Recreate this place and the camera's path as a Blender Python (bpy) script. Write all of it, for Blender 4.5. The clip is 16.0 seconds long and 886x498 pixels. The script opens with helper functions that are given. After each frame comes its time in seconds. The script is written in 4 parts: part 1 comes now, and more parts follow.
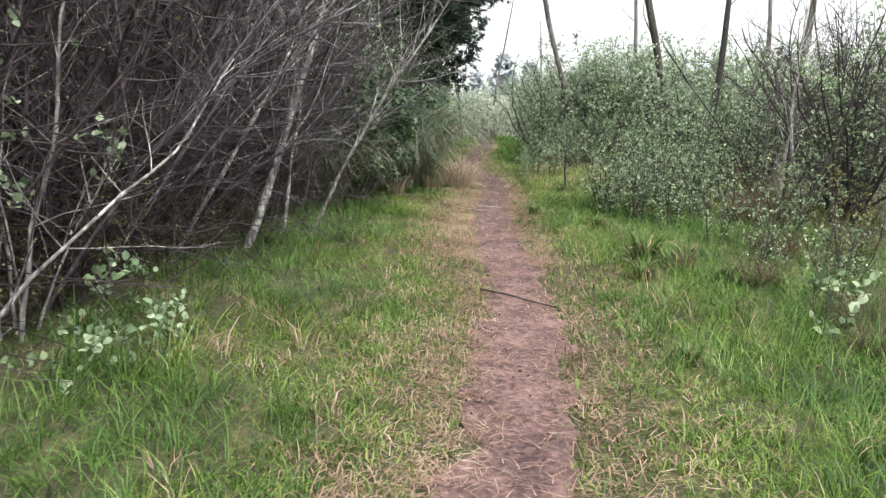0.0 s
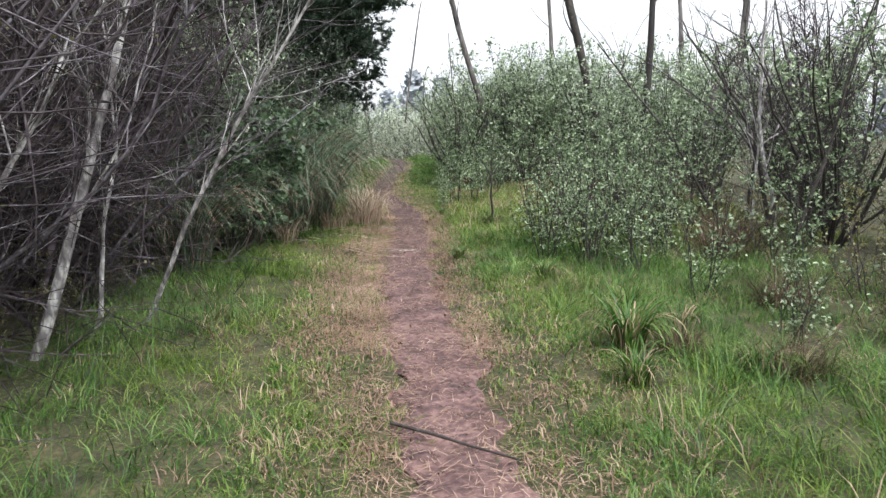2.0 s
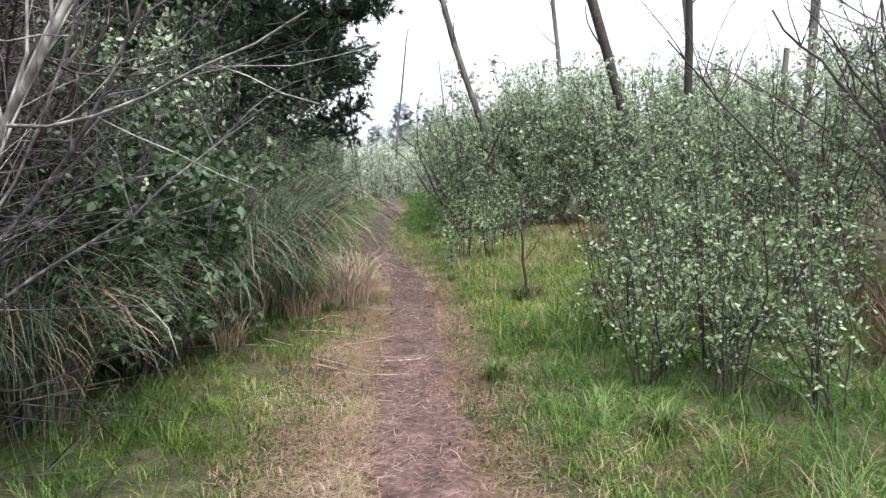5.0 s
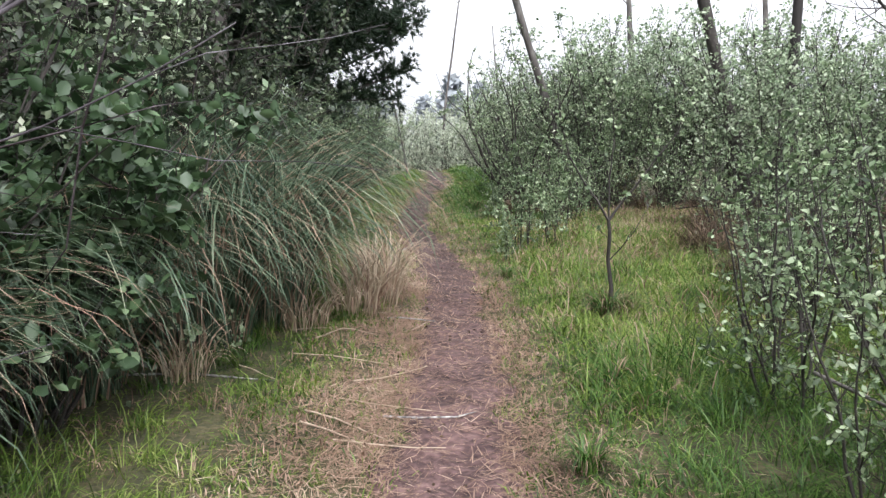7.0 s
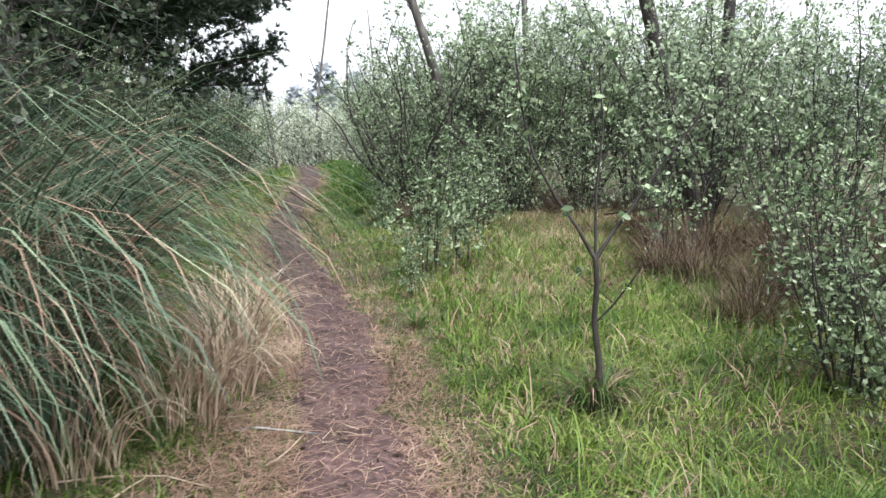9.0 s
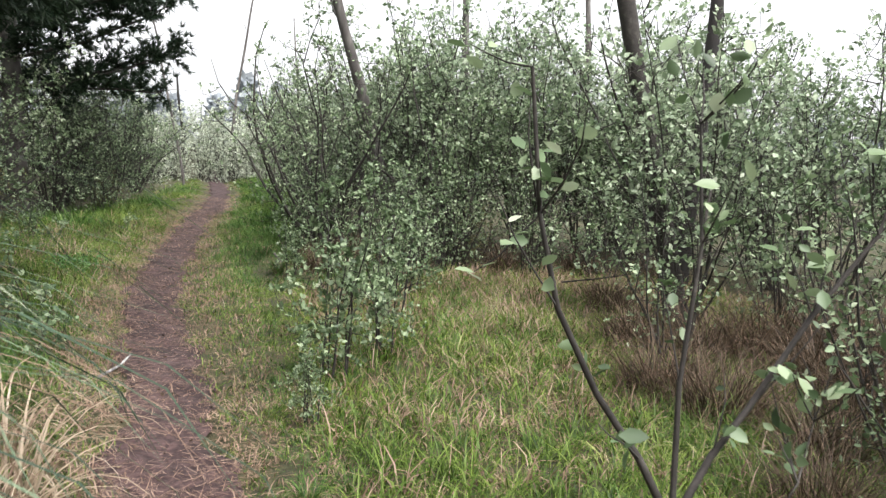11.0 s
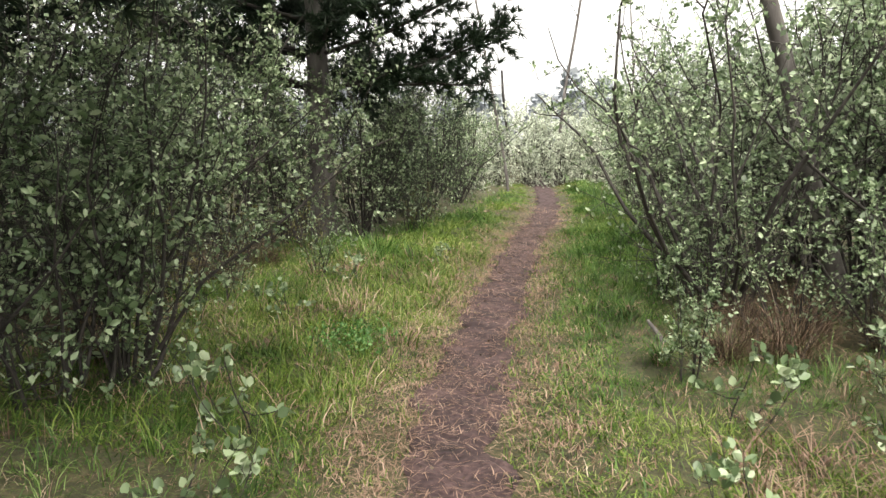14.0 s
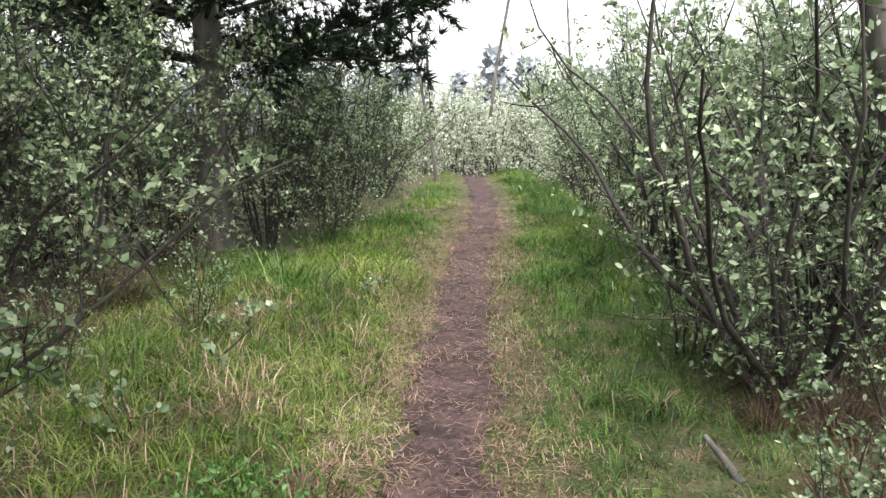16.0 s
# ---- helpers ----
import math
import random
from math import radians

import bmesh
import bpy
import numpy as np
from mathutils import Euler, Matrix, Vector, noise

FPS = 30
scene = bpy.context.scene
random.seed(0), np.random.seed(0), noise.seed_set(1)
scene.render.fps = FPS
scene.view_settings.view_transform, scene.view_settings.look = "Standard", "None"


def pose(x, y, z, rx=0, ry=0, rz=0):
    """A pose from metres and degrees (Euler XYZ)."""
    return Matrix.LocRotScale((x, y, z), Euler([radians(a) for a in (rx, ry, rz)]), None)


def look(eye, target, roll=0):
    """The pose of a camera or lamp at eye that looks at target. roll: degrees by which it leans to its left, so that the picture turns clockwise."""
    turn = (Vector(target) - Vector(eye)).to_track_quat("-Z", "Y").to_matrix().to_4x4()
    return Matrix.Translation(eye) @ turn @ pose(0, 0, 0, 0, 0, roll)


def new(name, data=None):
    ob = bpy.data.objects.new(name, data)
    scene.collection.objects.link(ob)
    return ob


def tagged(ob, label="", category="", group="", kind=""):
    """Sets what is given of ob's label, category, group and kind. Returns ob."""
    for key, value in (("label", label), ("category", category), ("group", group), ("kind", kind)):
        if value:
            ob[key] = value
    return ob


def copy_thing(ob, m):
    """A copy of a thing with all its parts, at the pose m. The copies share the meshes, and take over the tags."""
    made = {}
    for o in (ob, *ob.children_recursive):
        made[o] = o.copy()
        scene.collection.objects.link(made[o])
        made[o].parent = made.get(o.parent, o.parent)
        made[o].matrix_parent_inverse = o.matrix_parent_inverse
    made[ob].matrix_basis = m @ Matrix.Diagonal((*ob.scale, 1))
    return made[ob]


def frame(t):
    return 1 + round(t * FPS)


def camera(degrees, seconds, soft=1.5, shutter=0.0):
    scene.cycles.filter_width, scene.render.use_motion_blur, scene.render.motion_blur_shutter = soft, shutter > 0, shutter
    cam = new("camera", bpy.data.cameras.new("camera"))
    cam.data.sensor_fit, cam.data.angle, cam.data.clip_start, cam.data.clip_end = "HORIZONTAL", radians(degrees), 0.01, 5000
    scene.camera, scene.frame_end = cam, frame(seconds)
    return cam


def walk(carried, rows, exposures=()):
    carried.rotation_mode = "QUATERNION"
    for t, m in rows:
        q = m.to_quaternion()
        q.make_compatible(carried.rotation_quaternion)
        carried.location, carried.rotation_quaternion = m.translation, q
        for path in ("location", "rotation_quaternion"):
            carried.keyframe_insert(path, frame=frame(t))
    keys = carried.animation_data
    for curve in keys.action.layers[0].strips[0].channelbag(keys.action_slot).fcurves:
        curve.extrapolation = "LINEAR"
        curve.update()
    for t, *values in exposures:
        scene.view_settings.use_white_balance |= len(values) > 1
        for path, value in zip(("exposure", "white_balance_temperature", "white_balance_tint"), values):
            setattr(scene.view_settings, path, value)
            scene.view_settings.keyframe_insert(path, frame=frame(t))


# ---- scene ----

cam = camera(56.2, 16.0, soft=1.4, shutter=0.15)

PATH = [
    (0, (0.866, 1.25, 1.323), (0.733, 3.218, 0.996), 2.4),
    (0.5, (0.861, 1.801, 1.334), (0.781, 3.772, 1.006), 0.6),
    (1, (0.895, 2.364, 1.374), (0.782, 4.344, 1.119), 0.3),
    (1.5, (0.901, 2.969, 1.39), (0.893, 4.948, 1.099), 1.3),
    (2, (0.895, 3.626, 1.369), (0.95, 5.605, 1.086), -0.4),
    (2.5, (0.826, 4.278, 1.421), (0.888, 6.267, 1.215), -0.2),
    (3, (0.814, 4.873, 1.509), (0.818, 6.865, 1.324), -2.7),
    (3.5, (0.828, 5.472, 1.56), (0.789, 7.465, 1.396), -1.1),
    (4, (0.806, 6.054, 1.569), (0.855, 8.045, 1.391), -1.2),
    (4.2, (0.821, 6.265, 1.515), (0.888, 8.255, 1.326), -2.7),
    (6.3, (0.774, 8.291, 1.383), (0.884, 10.275, 1.154), -1.7),
    (6.5, (0.791, 8.579, 1.329), (0.95, 10.557, 1.081), -1.4),
    (7, (0.797, 9.133, 1.345), (0.76, 11.116, 1.082), -1.0),
    (7.5, (0.729, 9.741, 1.351), (0.705, 11.718, 1.054), -1.0),
    (8, (0.751, 10.393, 1.278), (0.678, 12.371, 0.992), -0.3),
    (8.5, (0.647, 11.001, 1.367), (0.596, 12.977, 1.066), -1.5),
    (9, (0.72, 11.567, 1.333), (0.981, 13.53, 1.047), -1.0),
    (9.2, (0.807, 11.766, 1.344), (1.095, 13.727, 1.074), -0.2),
    (11.3, (1.059, 14.035, 1.514), (1.531, 15.964, 1.275), 2.0),
    (11.5, (1.088, 14.327, 1.488), (1.529, 16.261, 1.23), 0.3),
    (12, (1.057, 14.963, 1.513), (1.314, 16.93, 1.262), 0.5),
    (12.5, (1.055, 15.557, 1.491), (1.157, 17.536, 1.221), 1.6),
    (13, (1.032, 16.167, 1.53), (0.854, 18.133, 1.212), 1.7),
    (13.5, (0.904, 16.777, 1.548), (0.75, 18.745, 1.228), 3.3),
    (14, (0.689, 17.443, 1.539), (0.384, 19.402, 1.275), 0.2),
    (14.5, (0.542, 18.071, 1.57), (0.272, 20.04, 1.34), -0.9),
    (15, (0.444, 18.727, 1.489), (0.394, 20.706, 1.21), 1.2),
    (15.5, (0.35, 19.322, 1.571), (0.214, 21.296, 1.28), 1.3),
    (16, (0.195, 19.889, 1.681), (0.091, 21.862, 1.368), 0.9),
]
walk(cam, [(t, look(eye, target, roll)) for t, eye, target, roll in PATH], exposures=[(0, 1.66, 6550, 8), (1.2, 1.7, 6400, 9), (2.5, 1.42, 6250, 11), (4.2, 1.66, 6350, 11), (6.5, 1.54, 6300, 12), (7.5, 1.66, 6250, 13), (8.5, 1.84, 6250, 10), (9.2, 1.7, 6250, 10), (12, 1.62, 6900, 12), (13, 1.7, 7200, 13), (14, 1.86, 7100, 10), (16, 1.92, 6650, 10)])

# ---- light: an overcast spring day ----
SKY_STRENGTH = 0.11
world = bpy.data.worlds.new("overcast_sky")
scene.world = world
world.use_nodes = True
wn, wl = world.node_tree.nodes, world.node_tree.links
sky = wn.new("ShaderNodeTexSky")
sky.sky_type, sky.sun_disc = "NISHITA", False
sky.sun_elevation, sky.sun_rotation = radians(56), radians(156)
sky.air_density, sky.dust_density, sky.ozone_density = 1.0, 5.0, 1.0
grey = wn.new("ShaderNodeHueSaturation")
grey.inputs["Saturation"].default_value = 0.12
wl.new(sky.outputs["Color"], grey.inputs["Color"])
cloud = wn.new("ShaderNodeMix")
cloud.data_type = "RGBA"
cloud.inputs[0].default_value = 0.6
cloud.inputs[7].default_value = (5.0, 5.15, 5.3, 1)
wl.new(grey.outputs["Color"], cloud.inputs[6])
wl.new(cloud.outputs[2], wn["Background"].inputs["Color"])
wn["Background"].inputs["Strength"].default_value = SKY_STRENGTH
sun = new("sun", bpy.data.lights.new("sun", "SUN"))
sun.data.energy, sun.data.angle, sun.data.color = 1.5, radians(50), (1.0, 0.98, 0.95)
sun.matrix_world = look((0, 0, 0), (-math.cos(radians(56)) * math.sin(radians(156)), -math.cos(radians(56)) * math.cos(radians(156)), -math.sin(radians(56))))


# ---- materials ----
def ramp(nodes, stops):
    r = nodes.new("ShaderNodeValToRGB")
    while len(r.color_ramp.elements) < len(stops):
        r.color_ramp.elements.new(0.5)
    for e, (p, c) in zip(r.color_ramp.elements, stops):
        e.position, e.color = p, (*c, 1)
    return r


def leafy(name, stops, translucent=0.22, rough=0.5, gloss=0.03):
    """Thin leaves or blades: every island takes its own tone, with light shining through."""
    m = bpy.data.materials.new(name)
    m.use_nodes = True
    n, l = m.node_tree.nodes, m.node_tree.links
    n.clear()
    out, geo = n.new("ShaderNodeOutputMaterial"), n.new("ShaderNodeNewGeometry")
    r = ramp(n, stops)
    coord, grain = n.new("ShaderNodeTexCoord"), n.new("ShaderNodeTexNoise")
    grain.inputs["Scale"].default_value = 1.3
    l.new(coord.outputs["Object"], grain.inputs["Vector"])
    add = n.new("ShaderNodeMath")
    add.operation = "MULTIPLY_ADD"
    add.inputs[1].default_value = 0.7
    l.new(grain.outputs["Fac"], add.inputs[2])
    shift = n.new("ShaderNodeMath")
    shift.operation = "SUBTRACT"
    shift.inputs[1].default_value = 0.35
    l.new(geo.outputs["Random Per Island"], add.inputs[0])
    l.new(add.outputs[0], shift.inputs[0])
    l.new(shift.outputs[0], r.inputs["Fac"])
    d, t, g = n.new("ShaderNodeBsdfDiffuse"), n.new("ShaderNodeBsdfTranslucent"), n.new("ShaderNodeBsdfGlossy")
    g.inputs["Roughness"].default_value = rough
    l.new(r.outputs["Color"], d.inputs["Color"])
    l.new(r.outputs["Color"], t.inputs["Color"])
    a, b = n.new("ShaderNodeMixShader"), n.new("ShaderNodeMixShader")
    a.inputs[0].default_value, b.inputs[0].default_value = translucent, gloss
    l.new(d.outputs[0], a.inputs[1])
    l.new(t.outputs[0], a.inputs[2])
    l.new(a.outputs[0], b.inputs[1])
    l.new(g.outputs[0], b.inputs[2])
    l.new(b.outputs[0], out.inputs["Surface"])
    return m


def solid(name, stops, scale=8.0, bump=0.4, rough=0.85, stretch=(1, 1, 1), detail=6.0):
    """Bark, wood, soil: noise at two scales, with relief."""
    m = bpy.data.materials.new(name)
    m.use_nodes = True
    n, l = m.node_tree.nodes, m.node_tree.links
    p = n["Principled BSDF"]
    p.inputs["Roughness"].default_value = rough
    coord, mapping = n.new("ShaderNodeTexCoord"), n.new("ShaderNodeMapping")
    mapping.inputs["Scale"].default_value = stretch
    l.new(coord.outputs["Object"], mapping.inputs["Vector"])
    fine, broad = n.new("ShaderNodeTexNoise"), n.new("ShaderNodeTexNoise")
    fine.inputs["Scale"].default_value, fine.inputs["Detail"].default_value = scale, detail
    broad.inputs["Scale"].default_value, broad.inputs["Detail"].default_value = scale * 0.13, 3.0
    l.new(mapping.outputs[0], fine.inputs["Vector"])
    l.new(coord.outputs["Object"], broad.inputs["Vector"])
    mix = n.new("ShaderNodeMix")
    mix.inputs[0].default_value = 0.45
    l.new(fine.outputs["Fac"], mix.inputs[2])
    l.new(broad.outputs["Fac"], mix.inputs[3])
    r = ramp(n, stops)
    l.new(mix.outputs[0], r.inputs["Fac"])
    l.new(r.outputs["Color"], p.inputs["Base Color"])
    bm = n.new("ShaderNodeBump")
    bm.inputs["Strength"].default_value, bm.inputs["Distance"].default_value = bump, 0.02
    l.new(fine.outputs["Fac"], bm.inputs["Height"])
    l.new(bm.outputs[0], p.inputs["Normal"])
    return m


# WILLOW is paled for haze over the far thicket; greener YOUNG_LEAF has none
WILLOW = leafy("willow_leaf", [(0.0, (0.05, 0.085, 0.04)), (0.4, (0.23, 0.315, 0.185)), (0.75, (0.46, 0.55, 0.38)), (1.0, (0.65, 0.71, 0.56))], translucent=0.3, gloss=0.05)
YOUNG_LEAF = leafy("young_willow_leaf", [(0.0, (0.022, 0.045, 0.016)), (0.4, (0.14, 0.215, 0.10)), (0.75, (0.37, 0.465, 0.275)), (1.0, (0.61, 0.67, 0.5))], translucent=0.3, gloss=0.06)
# distance haze painted into the leaf colour of the far bend willows
WILLOW_HAZED = leafy("hazed_willow_leaf", [(0.0, (0.34, 0.39, 0.29)), (0.5, (0.52, 0.57, 0.45)), (1.0, (0.68, 0.72, 0.61))], gloss=0.04)
COAST_LEAF = leafy("coast_shrub_leaf", [(0.0, (0.010, 0.02, 0.009)), (0.5, (0.036, 0.056, 0.028)), (0.85, (0.13, 0.17, 0.095)), (1.0, (0.36, 0.4, 0.28))], gloss=0.05)
THICKET_LEAF = leafy("thicket_leaf", [(0.0, (0.06, 0.05, 0.02)), (0.5, (0.10, 0.11, 0.04)), (1.0, (0.20, 0.18, 0.07))])
UNDER_LEAF = leafy("tiny_yellow_leaf", [(0.0, (0.05, 0.05, 0.015)), (0.5, (0.15, 0.15, 0.05)), (1.0, (0.36, 0.34, 0.15))])
NEEDLE = leafy("pine_needle", [(0.0, (0.006, 0.014, 0.008)), (0.6, (0.016, 0.032, 0.016)), (1.0, (0.035, 0.06, 0.028))], translucent=0.15)
SPRAY_LEAF = leafy("fresh_green_leaf", [(0.0, (0.014, 0.034, 0.012)), (0.45, (0.04, 0.082, 0.032)), (0.8, (0.10, 0.17, 0.075)), (1.0, (0.27, 0.37, 0.2))], gloss=0.06)
GRASS_LUSH = leafy("lush_grass", [(0.0, (0.012, 0.036, 0.008)), (0.45, (0.055, 0.125, 0.022)), (0.8, (0.14, 0.245, 0.05)), (1.0, (0.31, 0.41, 0.16))], translucent=0.3)
GRASS_YELLOW = leafy("yellow_green_grass", [(0.0, (0.022, 0.048, 0.008)), (0.45, (0.095, 0.165, 0.024)), (0.8, (0.225, 0.31, 0.062)), (1.0, (0.42, 0.44, 0.18))], translucent=0.3)
STRAW_PALE = leafy("bleached_straw", [(0.0, (0.3, 0.23, 0.16)), (0.5, (0.48, 0.385, 0.28)), (1.0, (0.68, 0.58, 0.46))], translucent=0.3)
HERB = leafy("herb_leaf", [(0.0, (0.03, 0.09, 0.02)), (0.5, (0.085, 0.2, 0.05)), (1.0, (0.2, 0.36, 0.13))])
STRAW = leafy("straw", [(0.0, (0.13, 0.08, 0.06)), (0.5, (0.31, 0.205, 0.15)), (0.85, (0.47, 0.34, 0.255)), (1.0, (0.64, 0.53, 0.41))], translucent=0.2)
TUSSOCK_GREEN = leafy("tussock_blade", [(0.0, (0.014, 0.03, 0.019)), (0.45, (0.075, 0.12, 0.076)), (0.8, (0.20, 0.27, 0.17)), (1.0, (0.49, 0.52, 0.37))], translucent=0.25)
BROWN_DEAD = leafy("dead_brown_stalk", [(0.0, (0.028, 0.019, 0.012)), (0.6, (0.085, 0.059, 0.038)), (1.0, (0.26, 0.19, 0.12))], translucent=0.15)
TWIG_DARK = solid("dark_twig_bark", [(0.3, (0.014, 0.010, 0.011)), (0.52, (0.042, 0.030, 0.035)), (0.72, (0.19, 0.16, 0.175))], scale=14)
TWIG_GREY = solid("lichen_grey_bark", [(0.34, (0.05, 0.044, 0.045)), (0.5, (0.20, 0.185, 0.185)), (0.64, (0.58, 0.57, 0.55))], scale=34, stretch=(1, 1, 0.4))
TWIG_MAUVE = solid("mauve_grey_bark", [(0.34, (0.025, 0.02, 0.024)), (0.52, (0.085, 0.074, 0.085)), (0.68, (0.30, 0.28, 0.31))], scale=30, stretch=(1, 1, 0.4))
STRAW_CANE = solid("bleached_cane", [(0.3, (0.24, 0.18, 0.13)), (0.5, (0.44, 0.35, 0.26)), (0.7, (0.62, 0.53, 0.42))], scale=30, bump=0.2)
BARK = solid("willow_bark", [(0.3, (0.014, 0.012, 0.011)), (0.55, (0.042, 0.036, 0.032)), (0.75, (0.12, 0.108, 0.098))], scale=18)
DEAD_BARK = solid("dead_tree_bark", [(0.3, (0.035, 0.03, 0.028)), (0.5, (0.10, 0.09, 0.085)), (0.72, (0.26, 0.245, 0.23))], scale=9, stretch=(1, 1, 0.25), bump=0.8)
CHARRED = solid("blackened_bark", [(0.3, (0.008, 0.007, 0.007)), (0.6, (0.03, 0.026, 0.024)), (0.8, (0.08, 0.07, 0.065))], scale=9, stretch=(1, 1, 0.3), bump=0.8)
SOIL = solid("trodden_soil", [(0.32, (0.03, 0.016, 0.016)), (0.46, (0.092, 0.052, 0.05)), (0.58, (0.19, 0.112, 0.105)), (0.74, (0.32, 0.21, 0.188))], scale=26, bump=0.9, rough=0.95, detail=10)
TURF = solid("turf_soil", [(0.3, (0.018, 0.018, 0.009)), (0.5, (0.05, 0.05, 0.02)), (0.72, (0.14, 0.115, 0.06))], scale=38, bump=0.9, rough=0.95, detail=8)
# blue-grey of the far crowns is distance haze painted into the foliage
FAR_HAZED = leafy("hazed_far_foliage", [(0.0, (0.24, 0.27, 0.30)), (1.0, (0.42, 0.45, 0.48))], translucent=0.1)

# the soil of the path is tinted darker along Y towards the willows
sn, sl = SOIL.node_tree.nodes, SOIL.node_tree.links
place, axes, darken, tint = sn.new("ShaderNodeTexCoord"), sn.new("ShaderNodeSeparateXYZ"), sn.new("ShaderNodeMapRange"), sn.new("ShaderNodeMix")
darken.inputs["From Min"].default_value, darken.inputs["From Max"].default_value = 9.0, 19.0
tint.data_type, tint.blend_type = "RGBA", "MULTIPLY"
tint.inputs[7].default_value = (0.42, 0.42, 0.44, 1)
# soil colour before the darker tint
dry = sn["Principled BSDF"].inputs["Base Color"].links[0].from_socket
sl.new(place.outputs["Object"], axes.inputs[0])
sl.new(axes.outputs["Y"], darken.inputs["Value"])
sl.new(darken.outputs[0], tint.inputs[0])
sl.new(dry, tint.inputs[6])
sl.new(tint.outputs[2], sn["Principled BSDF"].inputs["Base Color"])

# ---- plan ----
TRAIL = [(-40, 0.6), (-5, 0.8), (0, 0.88), (4.0, 0.94), (5.2, 1.01), (7.4, 1.05), (9.5, 0.9), (10.7, 0.8), (12.4, 0.75), (14.6, 0.79), (16.9, 0.71), (18.4, 0.55), (20.0, 0.33), (21.5, 0.12), (23.5, 0.02),
         (25.0, 0.0), (28.0, 0.0), (30.6, 0.0), (33.0, 0.15), (36.0, 0.13), (39.0, 0.06), (44.0, -0.25), (52.0, -0.8), (90.0, -3.0)]
TY, TX = np.array(TRAIL).T


def trail_x(y):
    return np.interp(y, TY, TX)


def wave(x, y):
    """Gentle unevenness of the ground."""
    return 0.035 * np.sin(1.7 * x + 0.6 * y) * np.cos(0.9 * y - 0.4 * x) + 0.02 * np.sin(3.9 * x - 1.3 * y + 1.0) * np.sin(2.7 * y + 0.5 * x)


def ground_z(x, y):
    off = np.abs(np.asarray(x) - trail_x(y))
    blend = np.clip((off - 0.25) / 0.6, 0, 1)
    blend = blend * blend * (3 - 2 * blend)
    return blend * (0.05 + wave(x, y)) + (1 - blend) * 0.35 * wave(x * 0.5, y) - 0.012 * (1 - blend)


# ---- mesh building ----
def mesh_of(name, verts, quads, tris, material, smooth=True):
    me = bpy.data.meshes.new(name)
    verts, quads, tris = np.asarray(verts, np.float32).reshape(-1, 3), np.asarray(quads, np.int32).reshape(-1, 4), np.asarray(tris, np.int32).reshape(-1, 3)
    me.vertices.add(len(verts))
    me.vertices.foreach_set("co", verts.ravel())
    corners = np.concatenate([quads.ravel(), tris.ravel()])
    starts = np.concatenate([np.arange(len(quads)) * 4, len(quads) * 4 + np.arange(len(tris)) * 3]).astype(np.int32)
    me.loops.add(len(corners))
    me.loops.foreach_set("vertex_index", corners)
    me.polygons.add(len(starts))
    me.polygons.foreach_set("loop_start", starts)
    me.update(calc_edges=True)
    me.polygons.foreach_set("use_smooth", np.full(len(starts), smooth))
    me.materials.append(material)
    me.validate()
    return me


class Soup:
    """Verts and faces of one part, gathered from many pieces."""

    def __init__(self):
        self.v, self.q, self.t, self.n = [], [], [], 0

    def add(self, v, q=(), t=()):
        v = np.asarray(v, float).reshape(-1, 3)
        if len(q):
            self.q.append(np.asarray(q) + self.n)
        if len(t):
            self.t.append(np.asarray(t) + self.n)
        self.v.append(v)
        self.n += len(v)

    def mesh(self, name, material):
        q = np.concatenate(self.q) if self.q else np.zeros((0, 4))
        t = np.concatenate(self.t) if self.t else np.zeros((0, 3))
        return mesh_of(name, np.concatenate(self.v), q, t, material)


def part(name, soup, material, parent, label="", kind=""):
    ob = new(name, soup.mesh(name, material))
    ob.parent = parent
    return tagged(ob, label, kind=kind)


def tube(soup, pts, radii, sides=5):
    """A tapered round limb along pts."""
    pts, k = np.asarray(pts, float), len(pts)
    way = np.gradient(pts, axis=0)
    way /= np.linalg.norm(way, axis=1)[:, None] + 1e-9
    ref = np.where(np.abs(way[:, 2:]) > 0.9, np.array([[1.0, 0, 0]]), np.array([[0, 0, 1.0]]))
    a = np.cross(way, ref)
    a /= np.linalg.norm(a, axis=1)[:, None] + 1e-9
    b = np.cross(way, a)
    ang = np.arange(sides) * 2 * np.pi / sides
    ring = a[:, None] * np.cos(ang)[None, :, None] + b[:, None] * np.sin(ang)[None, :, None]
    v = (pts[:, None] + ring * np.asarray(radii, float)[:, None, None]).reshape(-1, 3)
    i, j = np.meshgrid(np.arange(k - 1), np.arange(sides), indexing="ij")
    j2 = (j + 1) % sides
    q = np.stack([i * sides + j, i * sides + j2, (i + 1) * sides + j2, (i + 1) * sides + j], -1).reshape(-1, 4)
    soup.add(v, q)


def spike(soup, pts, r):
    """A thin three-sided twig that ends in a point."""
    (a, b, c), k = np.asarray(pts, float), np.array([[1, 0, 0], [-0.5, 0.6, 0.6], [-0.5, -0.6, -0.6]]) * r
    soup.add(np.concatenate([a + k, b + k * 0.65, [c]]), [(0, 1, 4, 3), (1, 2, 5, 4), (2, 0, 3, 5)], [(3, 4, 6), (4, 5, 6), (5, 3, 6)])


def limb(rng, base, way, length, wander, lift, steps):
    """A crooked line that grows from base along way, bending up by lift."""
    pts, p, d = [np.array(base, float)], np.array(base, float), np.array(way, float)
    d /= np.linalg.norm(d)
    for _ in range(steps):
        d = d + rng.normal(0, wander, 3) + np.array([0, 0, lift])
        d /= np.linalg.norm(d)
        p = p + d * length / steps
        pts.append(p.copy())
    return np.array(pts)


